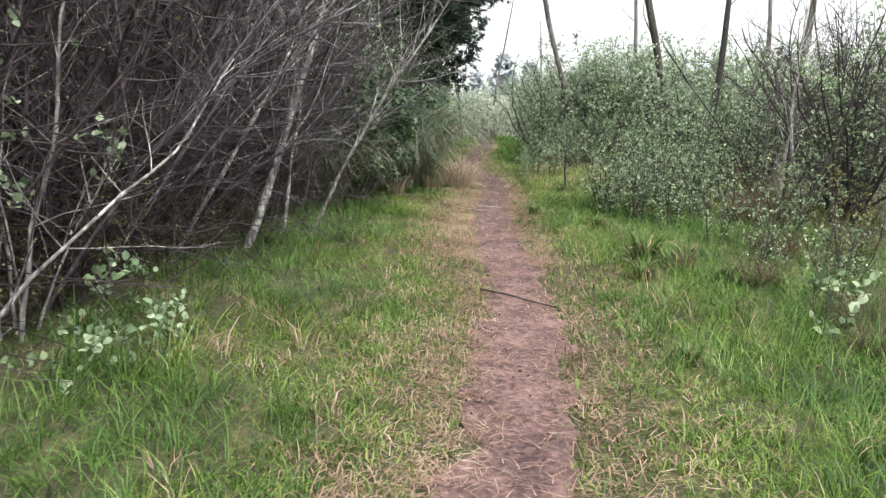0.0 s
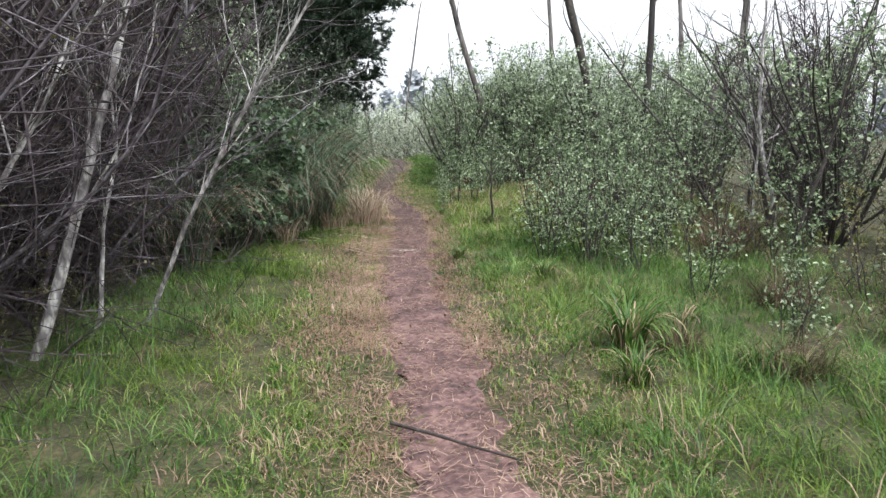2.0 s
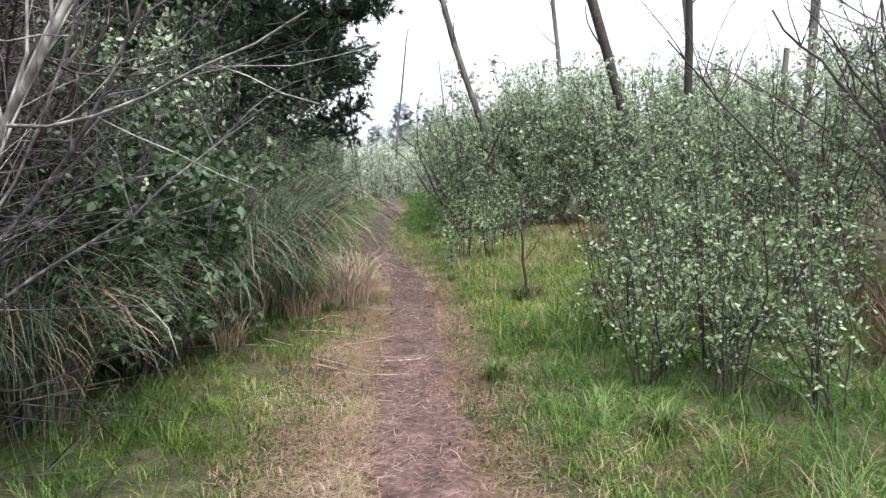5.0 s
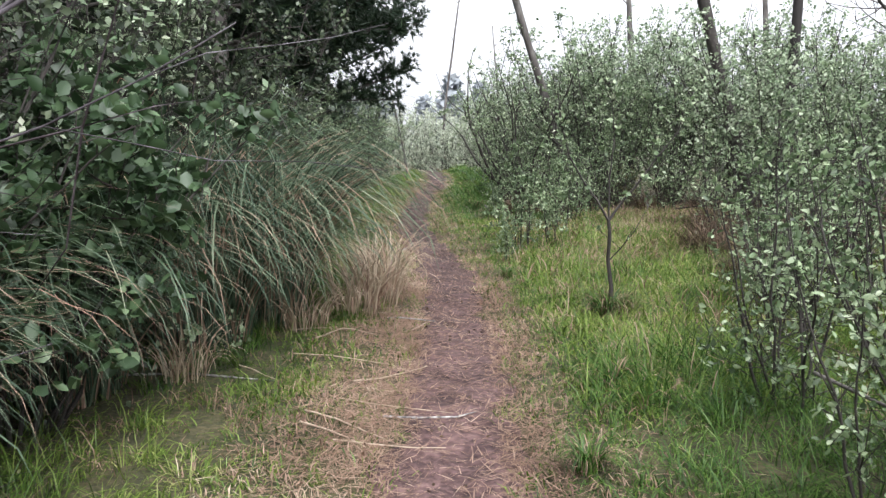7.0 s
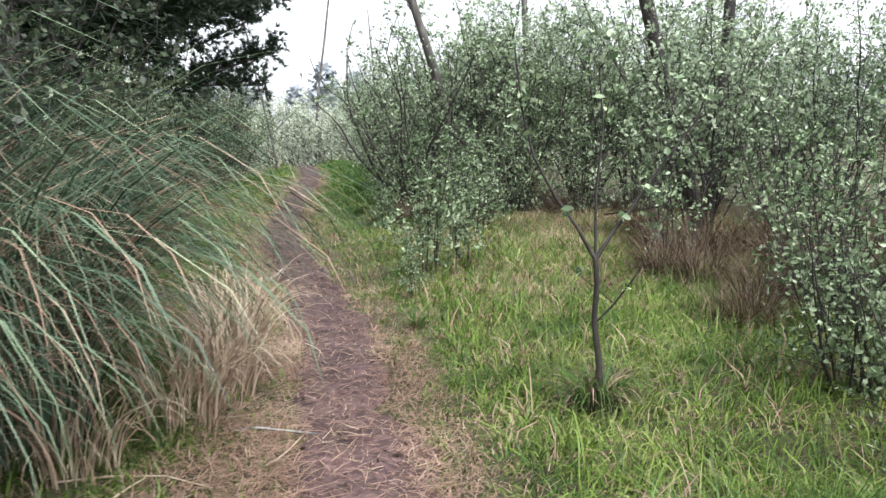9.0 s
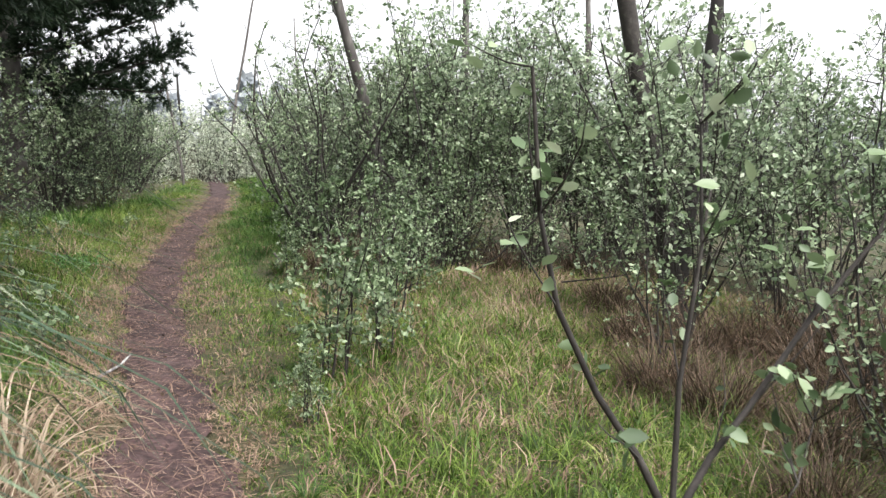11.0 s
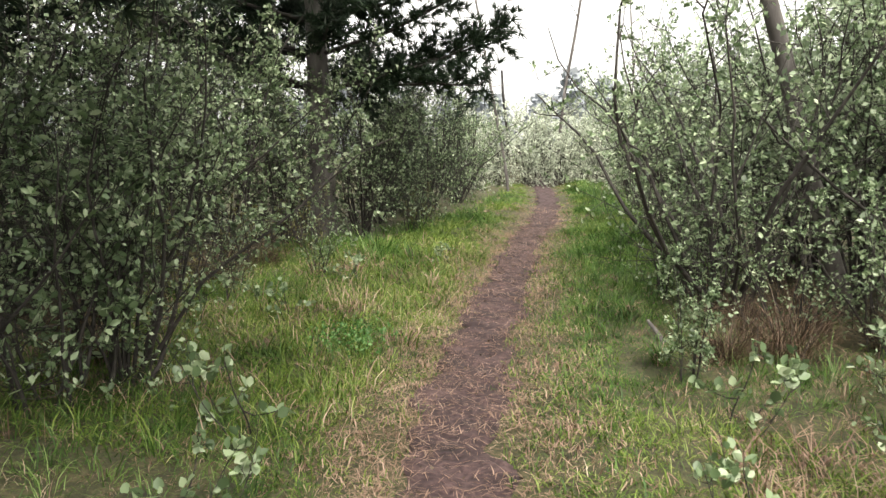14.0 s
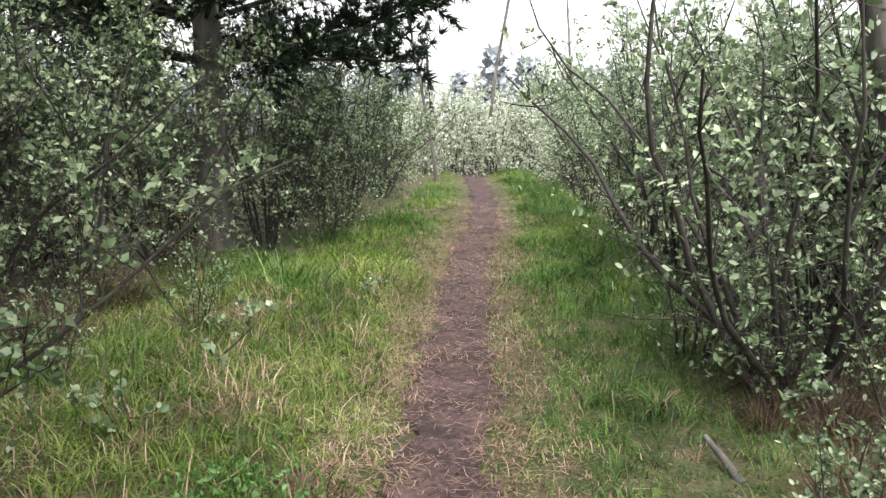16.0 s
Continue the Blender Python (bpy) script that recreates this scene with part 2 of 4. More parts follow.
def leaves(soup, rng, at, size, spread=0.0, slim=0.55, fold=0.3, up=0.55, cheap=False):
    """Oval folded leaves at the given places."""
    at = np.asarray(at, float)
    n = len(at)
    at = at + rng.normal(0, spread, (n, 3))
    face = rng.normal(0, 0.9, (n, 3)) + np.array([0, 0, 1.0])
    d = np.cross(face, rng.normal(0, 1, (n, 3))) + np.array([0, 0, up])
    d /= np.linalg.norm(d, axis=1)[:, None] + 1e-9
    s = np.cross(d, face)
    s /= np.linalg.norm(s, axis=1)[:, None] + 1e-9
    nrm = np.cross(s, d)
    ln = size * rng.uniform(0.55, 1.25, n)[:, None]
    w = ln * slim * 0.5
    lift = nrm * w * fold
    if cheap:
        v = np.stack([at, at + d * ln * 0.52 + s * w * 1.25 + lift, at + d * ln, at + d * ln * 0.52 - s * w * 1.25 + lift], 1)
        o = np.arange(n)[:, None] * 4
        soup.add(v.reshape(-1, 3), (), np.concatenate([o + [0, 1, 2], o + [0, 2, 3]]))
        return
    v = np.stack([at, at + d * ln * 0.35 + s * w + lift, at + d * ln * 0.72 + s * w * 0.8 + lift, at + d * ln,
                  at + d * ln * 0.72 - s * w * 0.8 + lift, at + d * ln * 0.35 - s * w + lift], 1)
    o = np.arange(n)[:, None] * 6
    soup.add(v.reshape(-1, 3), np.concatenate([o + [0, 1, 2, 3], o + [0, 3, 4, 5]]))


def blades(soup, rng, x, y, z, length, bend, width, segs=2, azimuth=None, start_tilt=0.15, ease=1.0):
    """Grass blades that rise and arch over; every argument may be an array."""
    n = len(x)
    az = rng.uniform(0, 2 * np.pi, n) if azimuth is None else azimuth
    bend, length, width = np.broadcast_to(bend, n), np.broadcast_to(length, n), np.broadcast_to(width, n)
    out = np.stack([np.cos(az), np.sin(az), 0 * az], 1)
    side = np.stack([-np.sin(az), np.cos(az), 0 * az], 1)
    tw = rng.uniform(-0.9, 0.9, n)[:, None]
    side = side * np.cos(tw) + out * np.sin(tw)
    pos, rows, a = np.stack([x, y, z], 1), [], start_tilt * (rng.uniform(0.2, 1.5, n) if start_tilt < 1 else rng.uniform(0.9, 1.03, n))
    for k in range(segs + 1):
        w = (width * (1 - 0.75 * (k / segs) ** 1.5) * 0.5)[:, None]
        rows.append((pos - side * w, pos + side * w) if k < segs else (pos,))
        pos = pos + (out * np.sin(a)[:, None] + np.array([0, 0, 1]) * np.cos(a)[:, None]) * (length / segs)[:, None]
        a = np.minimum(a + bend * (((k + 1) / segs) ** ease - (k / segs) ** ease), 2.9)
    v = np.concatenate([np.stack(r, 1) for r in rows], 1)
    m = v.shape[1]
    o = np.arange(n)[:, None] * m
    q = [o + [2 * k, 2 * k + 1, 2 * k + 3, 2 * k + 2] for k in range(segs - 1)]
    soup.add(v.reshape(-1, 3), np.concatenate(q) if q else (), o + [m - 3, m - 2, m - 1])


def thing(name, label, category, group="", kind=""):
    return tagged(new(name), label, category, group, kind)


# ---- kinds of plants ----
def shrub(name, seed, height, spread, stems, branches, twigs, per_twig, leaf, leaf_mat, bark, label, group, slim=0.52, low=0.12, twig_r=0.0035, lean=(0, 0), stem_r=0.016, wander=0.12, fine_leaf=None):
    """A many-stemmed shrub: each stem, the fine twigs and the foliage are parts."""
    rng = np.random.default_rng(seed)
    top = thing(name, label, "shrub", group)
    fine, crown, at = Soup(), Soup(), []
    for s in range(stems):
        az, out = rng.uniform(0, 2 * np.pi), rng.uniform(0.1, 1.0) * spread
        ln = height * rng.uniform(0.7, 1.05)
        way = (np.cos(az) * out + lean[0], np.sin(az) * out + lean[1], 1.0)
        pts = limb(rng, (np.cos(az) * 0.16 * rng.random(), np.sin(az) * 0.16 * rng.random(), -0.05), way, ln, wander, 0.05, 9)
        r0 = stem_r * rng.uniform(0.7, 1.4)
        one = Soup()
        tube(one, pts, np.linspace(r0, r0 * 0.22, len(pts)), 6)
        main = part("stem", one, bark, top)
        for b in range(branches):
            f = rng.uniform(low, 0.97)
            i = min(int(f * 9), 8)
            p = pts[i] + (pts[i + 1] - pts[i]) * (f * 9 - i)
            d = rng.normal(0, 1, 3) + np.array([lean[0], lean[1], 0.55])
            bl = height * rng.uniform(0.12, 0.34) * (1.2 - 0.88 * f) * (1.5 if b == 0 else 1.0)
            bp = limb(rng, p, d, bl, 0.18, 0.1, 3)
            own = Soup() if b == 0 else fine
            tube(own, bp, np.linspace(twig_r * (2.2 if b == 0 else 1.5), twig_r * 0.6, 4), 5 if b == 0 else 3)
            if b == 0:
                part("branch", own, bark, main)
            at += [bp[rng.integers(1, 4)] for _ in range(per_twig // 2)]
            for w in range(twigs):
                j = rng.integers(1, 4)
                tp = limb(rng, bp[j], rng.normal(0, 1, 3) + np.array([lean[0], lean[1], 0.4]), bl * rng.uniform(0.3, 0.7), 0.15, 0.05, 2)
                spike(fine, tp, twig_r)
                k = np.repeat(rng.uniform(0.25, 1.0, -(-per_twig // 3)), 3)[:per_twig, None] * 2
                at += list(np.where(k < 1, tp[0] + (tp[1] - tp[0]) * k, tp[1] + (tp[2] - tp[1]) * (k - 1)))
    part("twig_tangle", fine, bark, top, kind="stuff")
    if at:
        leaves(crown, rng, at, leaf, leaf * 0.22, slim, cheap=height > 2.5 if fine_leaf is None else not fine_leaf)
        part("foliage", crown, leaf_mat, top, kind="stuff")
    return top


def tussock(seed, height, count, label, name="grass_tussock", group="tussocks beside the trail", green_mat=None, root=0.32):
    rng = np.random.default_rng(seed)
    top = thing(name, label, "grass tussock", group)
    green, dry = Soup(), Soup()
    for soup, n, k in ((green, count, 1.0), (dry, count // 3, 0.92)):
        r, a = root * np.sqrt(rng.random(n)), rng.uniform(0, 2 * np.pi, n)
        x, y = r * np.cos(a), r * np.sin(a)
        az = a + rng.normal(0, 0.75, n)
        blades(soup, rng, x, y, np.full(n, -0.03), height * k * rng.uniform(0.5, 1.15, n), rng.uniform(1.9, 3.3, n), rng.uniform(0.006, 0.018, n), 9, az, 0.2, 1.7)
    part("green_sheaf", green, green_mat or TUSSOCK_GREEN, top, kind="stuff")
    part("dry_sheaf", dry, STRAW, top, "bleached dry blades", "stuff")
    return top


def pine(seed, height, reach, label, first=0.22, whorls=13, trunk_r=0.2, tufts=7):
    """A conifer with drooping boughs that carry tufts of needles."""
    rng = np.random.default_rng(seed)
    top = thing("pine_tree", label, "tree", "dark conifers")
    trunk, crown = Soup(), Soup()
    tp = limb(rng, (0, 0, -0.1), (0.02, 0.01, 1), height, 0.015, 0.02, 10)
    tube(trunk, tp, np.linspace(trunk_r, 0.03, 11), 9)
    base, ways = [], []
    for w in range(whorls):
        f = first + (0.98 - first) * w / whorls
        for b in range(rng.integers(5, 8)):
            az = rng.uniform(0, 2 * np.pi)
            ln = reach * (1.12 - f) ** 0.7 * rng.uniform(0.7, 1.1)
            i = min(int(f * 10), 9)
            p = tp[i] + (tp[i + 1] - tp[i]) * (f * 10 - i)
            bp = limb(rng, p, (np.cos(az), np.sin(az), 0.12), ln, 0.06, 0.03, 8)
            boughs = Soup()
            tube(boughs, bp, np.linspace(0.035, 0.008, 9), 4)
            for j in range(2, 9):
                for _ in range(tufts):
                    tw = limb(rng, bp[j], rng.normal(0, 1, 3) + (bp[j] - bp[j - 1]) * 3 + np.array([0, 0, 0.3]), rng.uniform(0.18, 0.5), 0.12, 0.06, 3)
                    spike(boughs, tw[[0, 1, 3]], 0.007)
                    for q in (1, 2, 3):
                        base.append(np.repeat(tw[q][None], 15, 0))
                        ways.append(np.repeat((tw[q] - tw[q - 1])[None], 15, 0))
            part("bough", boughs, BARK, top)
    at, wy = np.concatenate(base), np.concatenate(ways)
    n = len(at)
    wy /= np.linalg.norm(wy, axis=1)[:, None]
    d = wy * 0.9 + rng.normal(0, 0.6, (n, 3))
    d /= np.linalg.norm(d, axis=1)[:, None]
    s = np.cross(d, rng.normal(0, 1, (n, 3)))
    s /= np.linalg.norm(s, axis=1)[:, None]
    ln = rng.uniform(0.09, 0.17, n)[:, None]
    v = np.stack([at - s * 0.011, at + s * 0.011, at + d * ln], 1)
    crown.add(v.reshape(-1, 3), (), np.arange(n * 3).reshape(-1, 3))
    part("trunk", trunk, DEAD_BARK, top)
    part("needle_foliage", crown, NEEDLE, top, kind="stuff")
    return top


def dead_tree(seed, x, y, height, r, lean, material, label, snags=10, low=1.5):
    """A bare dead trunk with short snags and a few thin limbs."""
    rng = np.random.default_rng(seed)
    top = thing("dead_tree", label, "tree", "bare dead trees")
    top.location = (x, y, 0)
    pts = limb(rng, (0, 0, -0.2), (lean[0], lean[1], 1), height, 0.035, 0.0, 14)
    trunk = Soup()
    tube(trunk, pts, np.linspace(r, r * 0.35, 15) * rng.uniform(0.9, 1.1, 15), 9)
    part("trunk", trunk, material, top)
    for _ in range(snags):
        i = rng.integers(max(1, int(low / height * 14)), 14)
        one = Soup()
        a = rng.uniform(0, 2 * np.pi)
        bp = limb(rng, pts[i], (np.cos(a), np.sin(a), rng.uniform(0.2, 1.2)), rng.uniform(0.25, 1.3), 0.16, 0.06, 5)
        tube(one, bp, np.linspace(r * 0.2, r * 0.06, 6), 5)
        part("branch", one, material, top)
    return top


def stick(name, label, pts, r, material, category="branch", group=""):
    """A fallen stick or a single stem, along pts."""
    base = np.array(pts[0], float)
    top = new(name)
    tagged(top, label, category, group)
    top.location = base
    one = Soup()
    tube(one, np.array(pts, float) - base, np.linspace(r, r * 0.5, len(pts)), 6)
    part("wood", one, material, top)
    return top


def put(ob, x, y, turn=0.0, size=1.0, z=None, tall=1.0):
    ob.scale = (1, 1, 1)
    c = copy_thing(ob, Matrix.Identity(4))
    c.location = (x, y, float(ground_z(x, y)) - 0.01 if z is None else z)
    c.rotation_euler = (0, 0, radians(turn))
    c.scale = (size, size, size * tall)
    return c


def lay(ob, places):
    """The first place takes the plant itself, the others copies of it."""
    for x, y, turn, size, *tall in places[1:]:
        put(ob, x, y, turn, size, None, *tall)
    x, y, turn, size, *tall = places[0]
    ob.location, ob.rotation_euler = (x, y, float(ground_z(x, y)) - 0.01), (0, 0, radians(turn))
    ob.scale = (size, size, size * (tall[0] if tall else 1.0))


# ---- ground and trail ----
gx = np.unique(np.concatenate([np.linspace(-400, -12, 14), np.arange(-12, 12.01, 0.2), np.linspace(12, 400, 14)]))
gy = np.unique(np.concatenate([np.linspace(-300, -4, 12), np.arange(-4, 50.01, 0.25), np.linspace(50, 600, 16)]))
X, Y = np.meshgrid(gx, gy, indexing="ij")
inside = np.abs(X - trail_x(Y)) < 0.3
Z = ground_z(X, Y) - np.where(inside, 0.03, 0.0)
I, J = np.meshgrid(np.arange(len(gx) - 1), np.arange(len(gy) - 1), indexing="ij")
o = I * len(gy) + J
quads = np.stack([o, o + len(gy), o + len(gy) + 1, o + 1], -1).reshape(-1, 4)
ground = new("ground", mesh_of("ground", np.stack([X, Y, Z], -1), quads, np.zeros((0, 3)), TURF))
tagged(ground, "damp turf and dark soil under rough grass", "ground", kind="structure")

rng = np.random.default_rng(5)
ty = np.arange(-12, 56, 0.06)
cols = np.linspace(-1, 1, 25)
half = 0.27 + 0.06 * np.clip(1 - np.abs(ty - 12) / 4, 0, 1) + 0.035 * np.sin(ty * 2.3) + 0.04 * np.sin(ty * 5.1 + 1) + 0.03 * np.sin(ty * 13.7)
X = trail_x(ty)[:, None] + cols[None] * half[:, None] + (0.03 * np.sin(ty * 3.1) + 0.03 * np.sin(ty * 8.3 + 2))[:, None]
Y = np.repeat(ty[:, None], 25, 1)
Z = ground_z(X, Y) + 0.006 + rng.normal(0, 0.004, X.shape) + 0.012 * np.sin(X * 21 + Y * 7) * np.sin(Y * 11 - X * 5) - 0.05 * np.clip(np.abs(cols)[None] - 0.86, 0, 1) * 3
I, J = np.meshgrid(np.arange(len(ty) - 1), np.arange(24), indexing="ij")
o = I * 25 + J
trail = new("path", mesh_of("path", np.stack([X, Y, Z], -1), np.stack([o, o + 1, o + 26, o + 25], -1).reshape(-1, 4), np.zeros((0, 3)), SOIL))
tagged(trail, "narrow trodden footpath of bare purplish-brown soil", "path", kind="structure")

# ---- conifers, dead trees and far woods ----
pine_a = pine(31, 8.2, 3.4, "dark green pine with drooping boughs over the shrubs", first=0.26, whorls=13, tufts=10)
lay(pine_a, [(-2.25, 19.8, 0, 1.0), (-3.1, 29.8, 130, 1.1), (-3.4, 14.8, 60, 0.95), (-6.0, 24.4, 200, 1.1), (-4.6, 9.4, 20, 0.8), (-4.9, 6.6, 250, 0.75), (-5.2, 12.2, 300, 0.9), (-5.0, 3.6, 100, 0.8)])

dead_tree(41, 3.15, 25.0, 12, 0.085, (-0.27, 0.02), DEAD_BARK, "slender bare dead tree, bleached grey and leaning", 6, 4)
dead_tree(42, 5.2, 30.0, 13, 0.085, (-0.08, 0.0), DEAD_BARK, "thin straight dead trunk with grey bark", 6, 4)
dead_tree(43, 4.95, 20.5, 12, 0.10, (-0.25, 0.03), BARK, "stout dead tree with dark furrowed bark and broken limbs", 16, 1.6)
dead_tree(44, 5.8, 22.2, 12, 0.085, (0.0, 0.0), CHARRED, "upright dead tree with blackened bark", 12, 2.5)
dead_tree(45, 13.9, 45.0, 16, 0.15, (-0.04, 0.0), DEAD_BARK, "pale grey dead trunk far behind the willows", 6, 4)
dead_tree(46, 6.25, 19.2, 3.1, 0.11, (0.03, 0.0), DEAD_BARK, "short broken grey stump above the willows", 3, 1)
dead_tree(47, -1.1, 41.0, 7.5, 0.05, (-0.05, 0.0), DEAD_BARK, "thin crooked dead tree beyond the bend", 7, 2)
dead_tree(48, 0.15, 45.5, 8.0, 0.07, (0.0, 0.0), DEAD_BARK, "bleached crooked snag beyond the bend", 9, 2)
dead_tree(49, 3.2, 46.0, 6.5, 0.06, (-0.12, 0.0), DEAD_BARK, "grey leaning snag with a forked top", 9, 2)
dead_tree(50, -1.7, 48.0, 4.2, 0.10, (0.02, 0.0), CHARRED, "dark broken stub beyond the bushes", 2, 2)
dead_tree(51, 6.7, 19.8, 11, 0.09, (0.14, 0.0), DEAD_BARK, "leaning dead trunk among the willows", 9, 3)


def far_tree(seed, height):
    rng = np.random.default_rng(seed)
    top = thing("far_tree", "far conifer with distance haze put into its blue-grey crown colour", "tree", "far tree line")
    trunk, crown = Soup(), Soup()
    tube(trunk, [(0, 0, 0), (0, 0, height * 0.5), (0.1, 0, height)], (0.3, 0.2, 0.04), 6)
    n = 520
    f = rng.uniform(0.12, 1.0, n)
    rad = height * 0.30 * (1.1 - f) ** 0.6 * np.sqrt(rng.random(n)) * (1 + 0.35 * np.sin(f * 40 + rng.uniform(0, 6)))
    a = rng.uniform(0, 2 * np.pi, n)
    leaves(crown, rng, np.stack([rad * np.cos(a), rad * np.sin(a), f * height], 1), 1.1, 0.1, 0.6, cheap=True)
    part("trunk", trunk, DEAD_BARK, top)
    part("crown", crown, FAR_HAZED, top)
    return top


rng = np.random.default_rng(77)
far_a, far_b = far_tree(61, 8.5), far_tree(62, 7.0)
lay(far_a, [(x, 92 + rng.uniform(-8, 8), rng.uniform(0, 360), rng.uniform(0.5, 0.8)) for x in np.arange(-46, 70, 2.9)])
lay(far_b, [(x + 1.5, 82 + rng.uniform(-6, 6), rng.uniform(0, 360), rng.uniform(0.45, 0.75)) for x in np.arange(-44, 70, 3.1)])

# ---- bare thicket ----
THICKET = "dense leafless thicket shrub with dark tangled twigs"
bare_a = shrub("bare_shrub", 11, 4.3, 0.55, 11, 24, 5, 1, 0.022, THICKET_LEAF, TWIG_DARK, THICKET, "thicket beside the trail", lean=(0.35, 0.05), twig_r=0.005, stem_r=0.02, low=0.02)
bare_b = shrub("bare_shrub", 12, 3.8, 0.7, 11, 22, 5, 1, 0.022, THICKET_LEAF, TWIG_DARK, THICKET, "thicket beside the trail", lean=(0.28, -0.1), twig_r=0.005, stem_r=0.018, low=0.02)
# the three copies at negative y are added out of view, to close off light
lay(bare_a, [(-2.5, 4.3, 0, 0.9), (-2.2, 6.4, 12, 0.9), (-2.1, 8.7, -15, 0.95), (-2.2, 10.9, 8, 1.0), (-3.2, 5.4, 20, 1.05), (-3.3, 7.6, -10, 1.1), (-3.3, 9.8, 15, 1.15), (-3.4, 12.6, 0, 1.1), (-3.3, 2.6, 10, 1.05), (-2.9, 0.2, 0, 1.0), (-3.2, -3.5, 10, 1.1), (5.0, -4.0, 180, 1.0), (1.0, -11.0, 90, 1.0),
             (-4.2, 8.8, 30, 1.2), (-4.2, 11.6, 25, 1.2), (-4.2, 5.6, -20, 1.2), (6.4, 14.4, 200, 0.9)])
lay(bare_b, [(-2.3, 5.3, 5, 0.9), (-2.1, 7.5, -8, 0.9), (-2.1, 9.8, 10, 0.95), (-2.5, 12.0, -20, 0.9), (-3.2, 4.2, -5, 1.1), (-3.2, 6.6, 8, 1.1), (-3.2, 8.7, -12, 1.15), (-3.3, 11.0, 10, 1.15), (-2.7, 2.0, 0, 1.0),
             (-4.0, 7.2, -25, 1.2), (-4.1, 10.2, 30, 1.2), (-2.8, 13.2, 15, 0.8), (-1.7, 8.0, 200, 0.4), (-1.6, 9.9, 120, 0.42), (-1.8, 6.8, 40, 0.4), (-1.7, 11.0, 270, 0.42), (-1.7, 5.9, 160, 0.35), (-4.0, 3.0, 0, 1.1), (5.9, 13.6, 200, 0.8)])


def leaning_stem(seed, base, way, length, r, label, branches=11, bark=None, wander=0.11):
    """One pale leaning stem of the thicket, with its side branches."""
    rng = np.random.default_rng(seed)
    top = thing("leaning_stem", label, "tree", "lichen-grey stems in the thicket")
    top.location = (base[0], base[1], float(ground_z(base[0], base[1])) - 0.05)
    pts = limb(rng, (0, 0, 0), way, length, wander, -0.01, 12)
    trunk = Soup()
    tube(trunk, pts, np.linspace(r, r * 0.3, 13), 8)
    part("trunk", trunk, bark or TWIG_GREY, top)
    for _ in range(branches):
        i = rng.integers(3, 12)
        one = Soup()
        d = np.array(way) / np.linalg.norm(way) + rng.normal(0, 0.55, 3)
        bp = limb(rng, pts[i], d, length * rng.uniform(0.15, 0.4), 0.1, 0.02, 6)
        tube(one, bp, np.linspace(r * 0.28, r * 0.09, 7), 5)
        for _ in range(4):
            tp = limb(rng, bp[rng.integers(1, 6)], d + rng.normal(0, 0.6, 3), rng.uniform(0.2, 0.6), 0.12, 0.02, 4)
            tube(one, tp, np.linspace(r * 0.1, r * 0.05, 5), 3)
        part("branch", one, bark or TWIG_GREY, top)
    return top


PALE = "pale lichen-grey stem leaning out of the thicket"
leaning_stem(1, (-1.4, 8.45), (0.36, 0.0, 1), 3.6, 0.04, PALE, 9, None, 0.05)
leaning_stem(2, (-1.9, 9.4), (0.45, 0.1, 1), 4.0, 0.03, "dark leaning stem inside the thicket", 13, TWIG_DARK)
leaning_stem(3, (-1.02, 9.3), (0.43, -0.04, 1), 3.1, 0.019, PALE, 15, None, 0.035)
leaning_stem(5, (-1.55, 5.2), (0.2, 0.1, 1), 2.6, 0.015, PALE)
leaning_stem(6, (-1.6, 4.7), (0.3, 0.1, 1), 2.4, 0.013, PALE, 10)
leaning_stem(7, (-1.7, 7.4), (0.5, 0.2, 1), 3.4, 0.02, PALE, 16)
leaning_stem(14, (-1.25, 8.9), (0.3, 0.1, 1), 2.6, 0.018, PALE, 9)
for seed, x0, y0, lean, size, thick in ((41, -1.9, 6.0, 0.9, 3.0, 0.013), (42, -2.0, 7.0, 0.75, 3.0, 0.015), (43, -2.0, 8.0, 1.0, 3.2, 0.016), (44, -2.2, 8.8, 0.8, 3.2, 0.014), (46, -1.7, 5.6, 0.45, 2.6, 0.012), (47, -2.1, 7.2, 0.7, 3.8, 0.02), (48, -1.8, 10.0, 0.6, 2.7, 0.013), (49, -2.2, 8.4, 0.35, 3.0, 0.013), (50, -1.8, 9.8, 0.85, 3.2, 0.015), (51, -1.9, 6.6, 0.6, 3.4, 0.014)):
    leaning_stem(seed, (x0, y0), (lean, 0.12, 1), size, thick, "thin mauve-grey stem arching out of the thicket", 15, TWIG_MAUVE)
leaning_stem(8, (-1.8, 10.0), (0.6, 0.1, 1), 2.8, 0.024, "dark leaning stem inside the thicket", 13, TWIG_DARK)
leaning_stem(10, (4.4, 11.4), (0.35, 0.1, 1), 2.8, 0.024, "dark crooked stem at the edge of the thicket", 9, BARK)
leaning_stem(13, (4.75, 13.0), (-0.5, 0.1, 1), 1.6, 0.024, "bleached crooked stem leaning towards the trail", 8)
leaning_stem(15, (4.9, 12.8), (0.1, 0.1, 1), 3.6, 0.03, "lichen-grey crooked stem at the edge of the thicket", 12)
leaning_stem(16, (5.3, 13.8), (-0.15, 0.1, 1), 3.6, 0.032, "dark crooked stem at the edge of the thicket", 12, BARK)

for seed, x0, y0, lean, size in ((21, 5.0, 13.6, -0.1, 3.4), (22, 5.2, 13.1, 0.15, 3.6), (23, 4.7, 13.9, -0.3, 3.0), (24, 5.5, 13.4, 0.05, 3.8), (25, 5.1, 14.3, 0.25, 3.2), (26, 4.6, 12.6, 0.4, 2.8)):
    leaning_stem(seed, (x0, y0), (lean, 0.05, 1), size, 0.022, "dark upright stem with crooked side branches", 13, BARK)

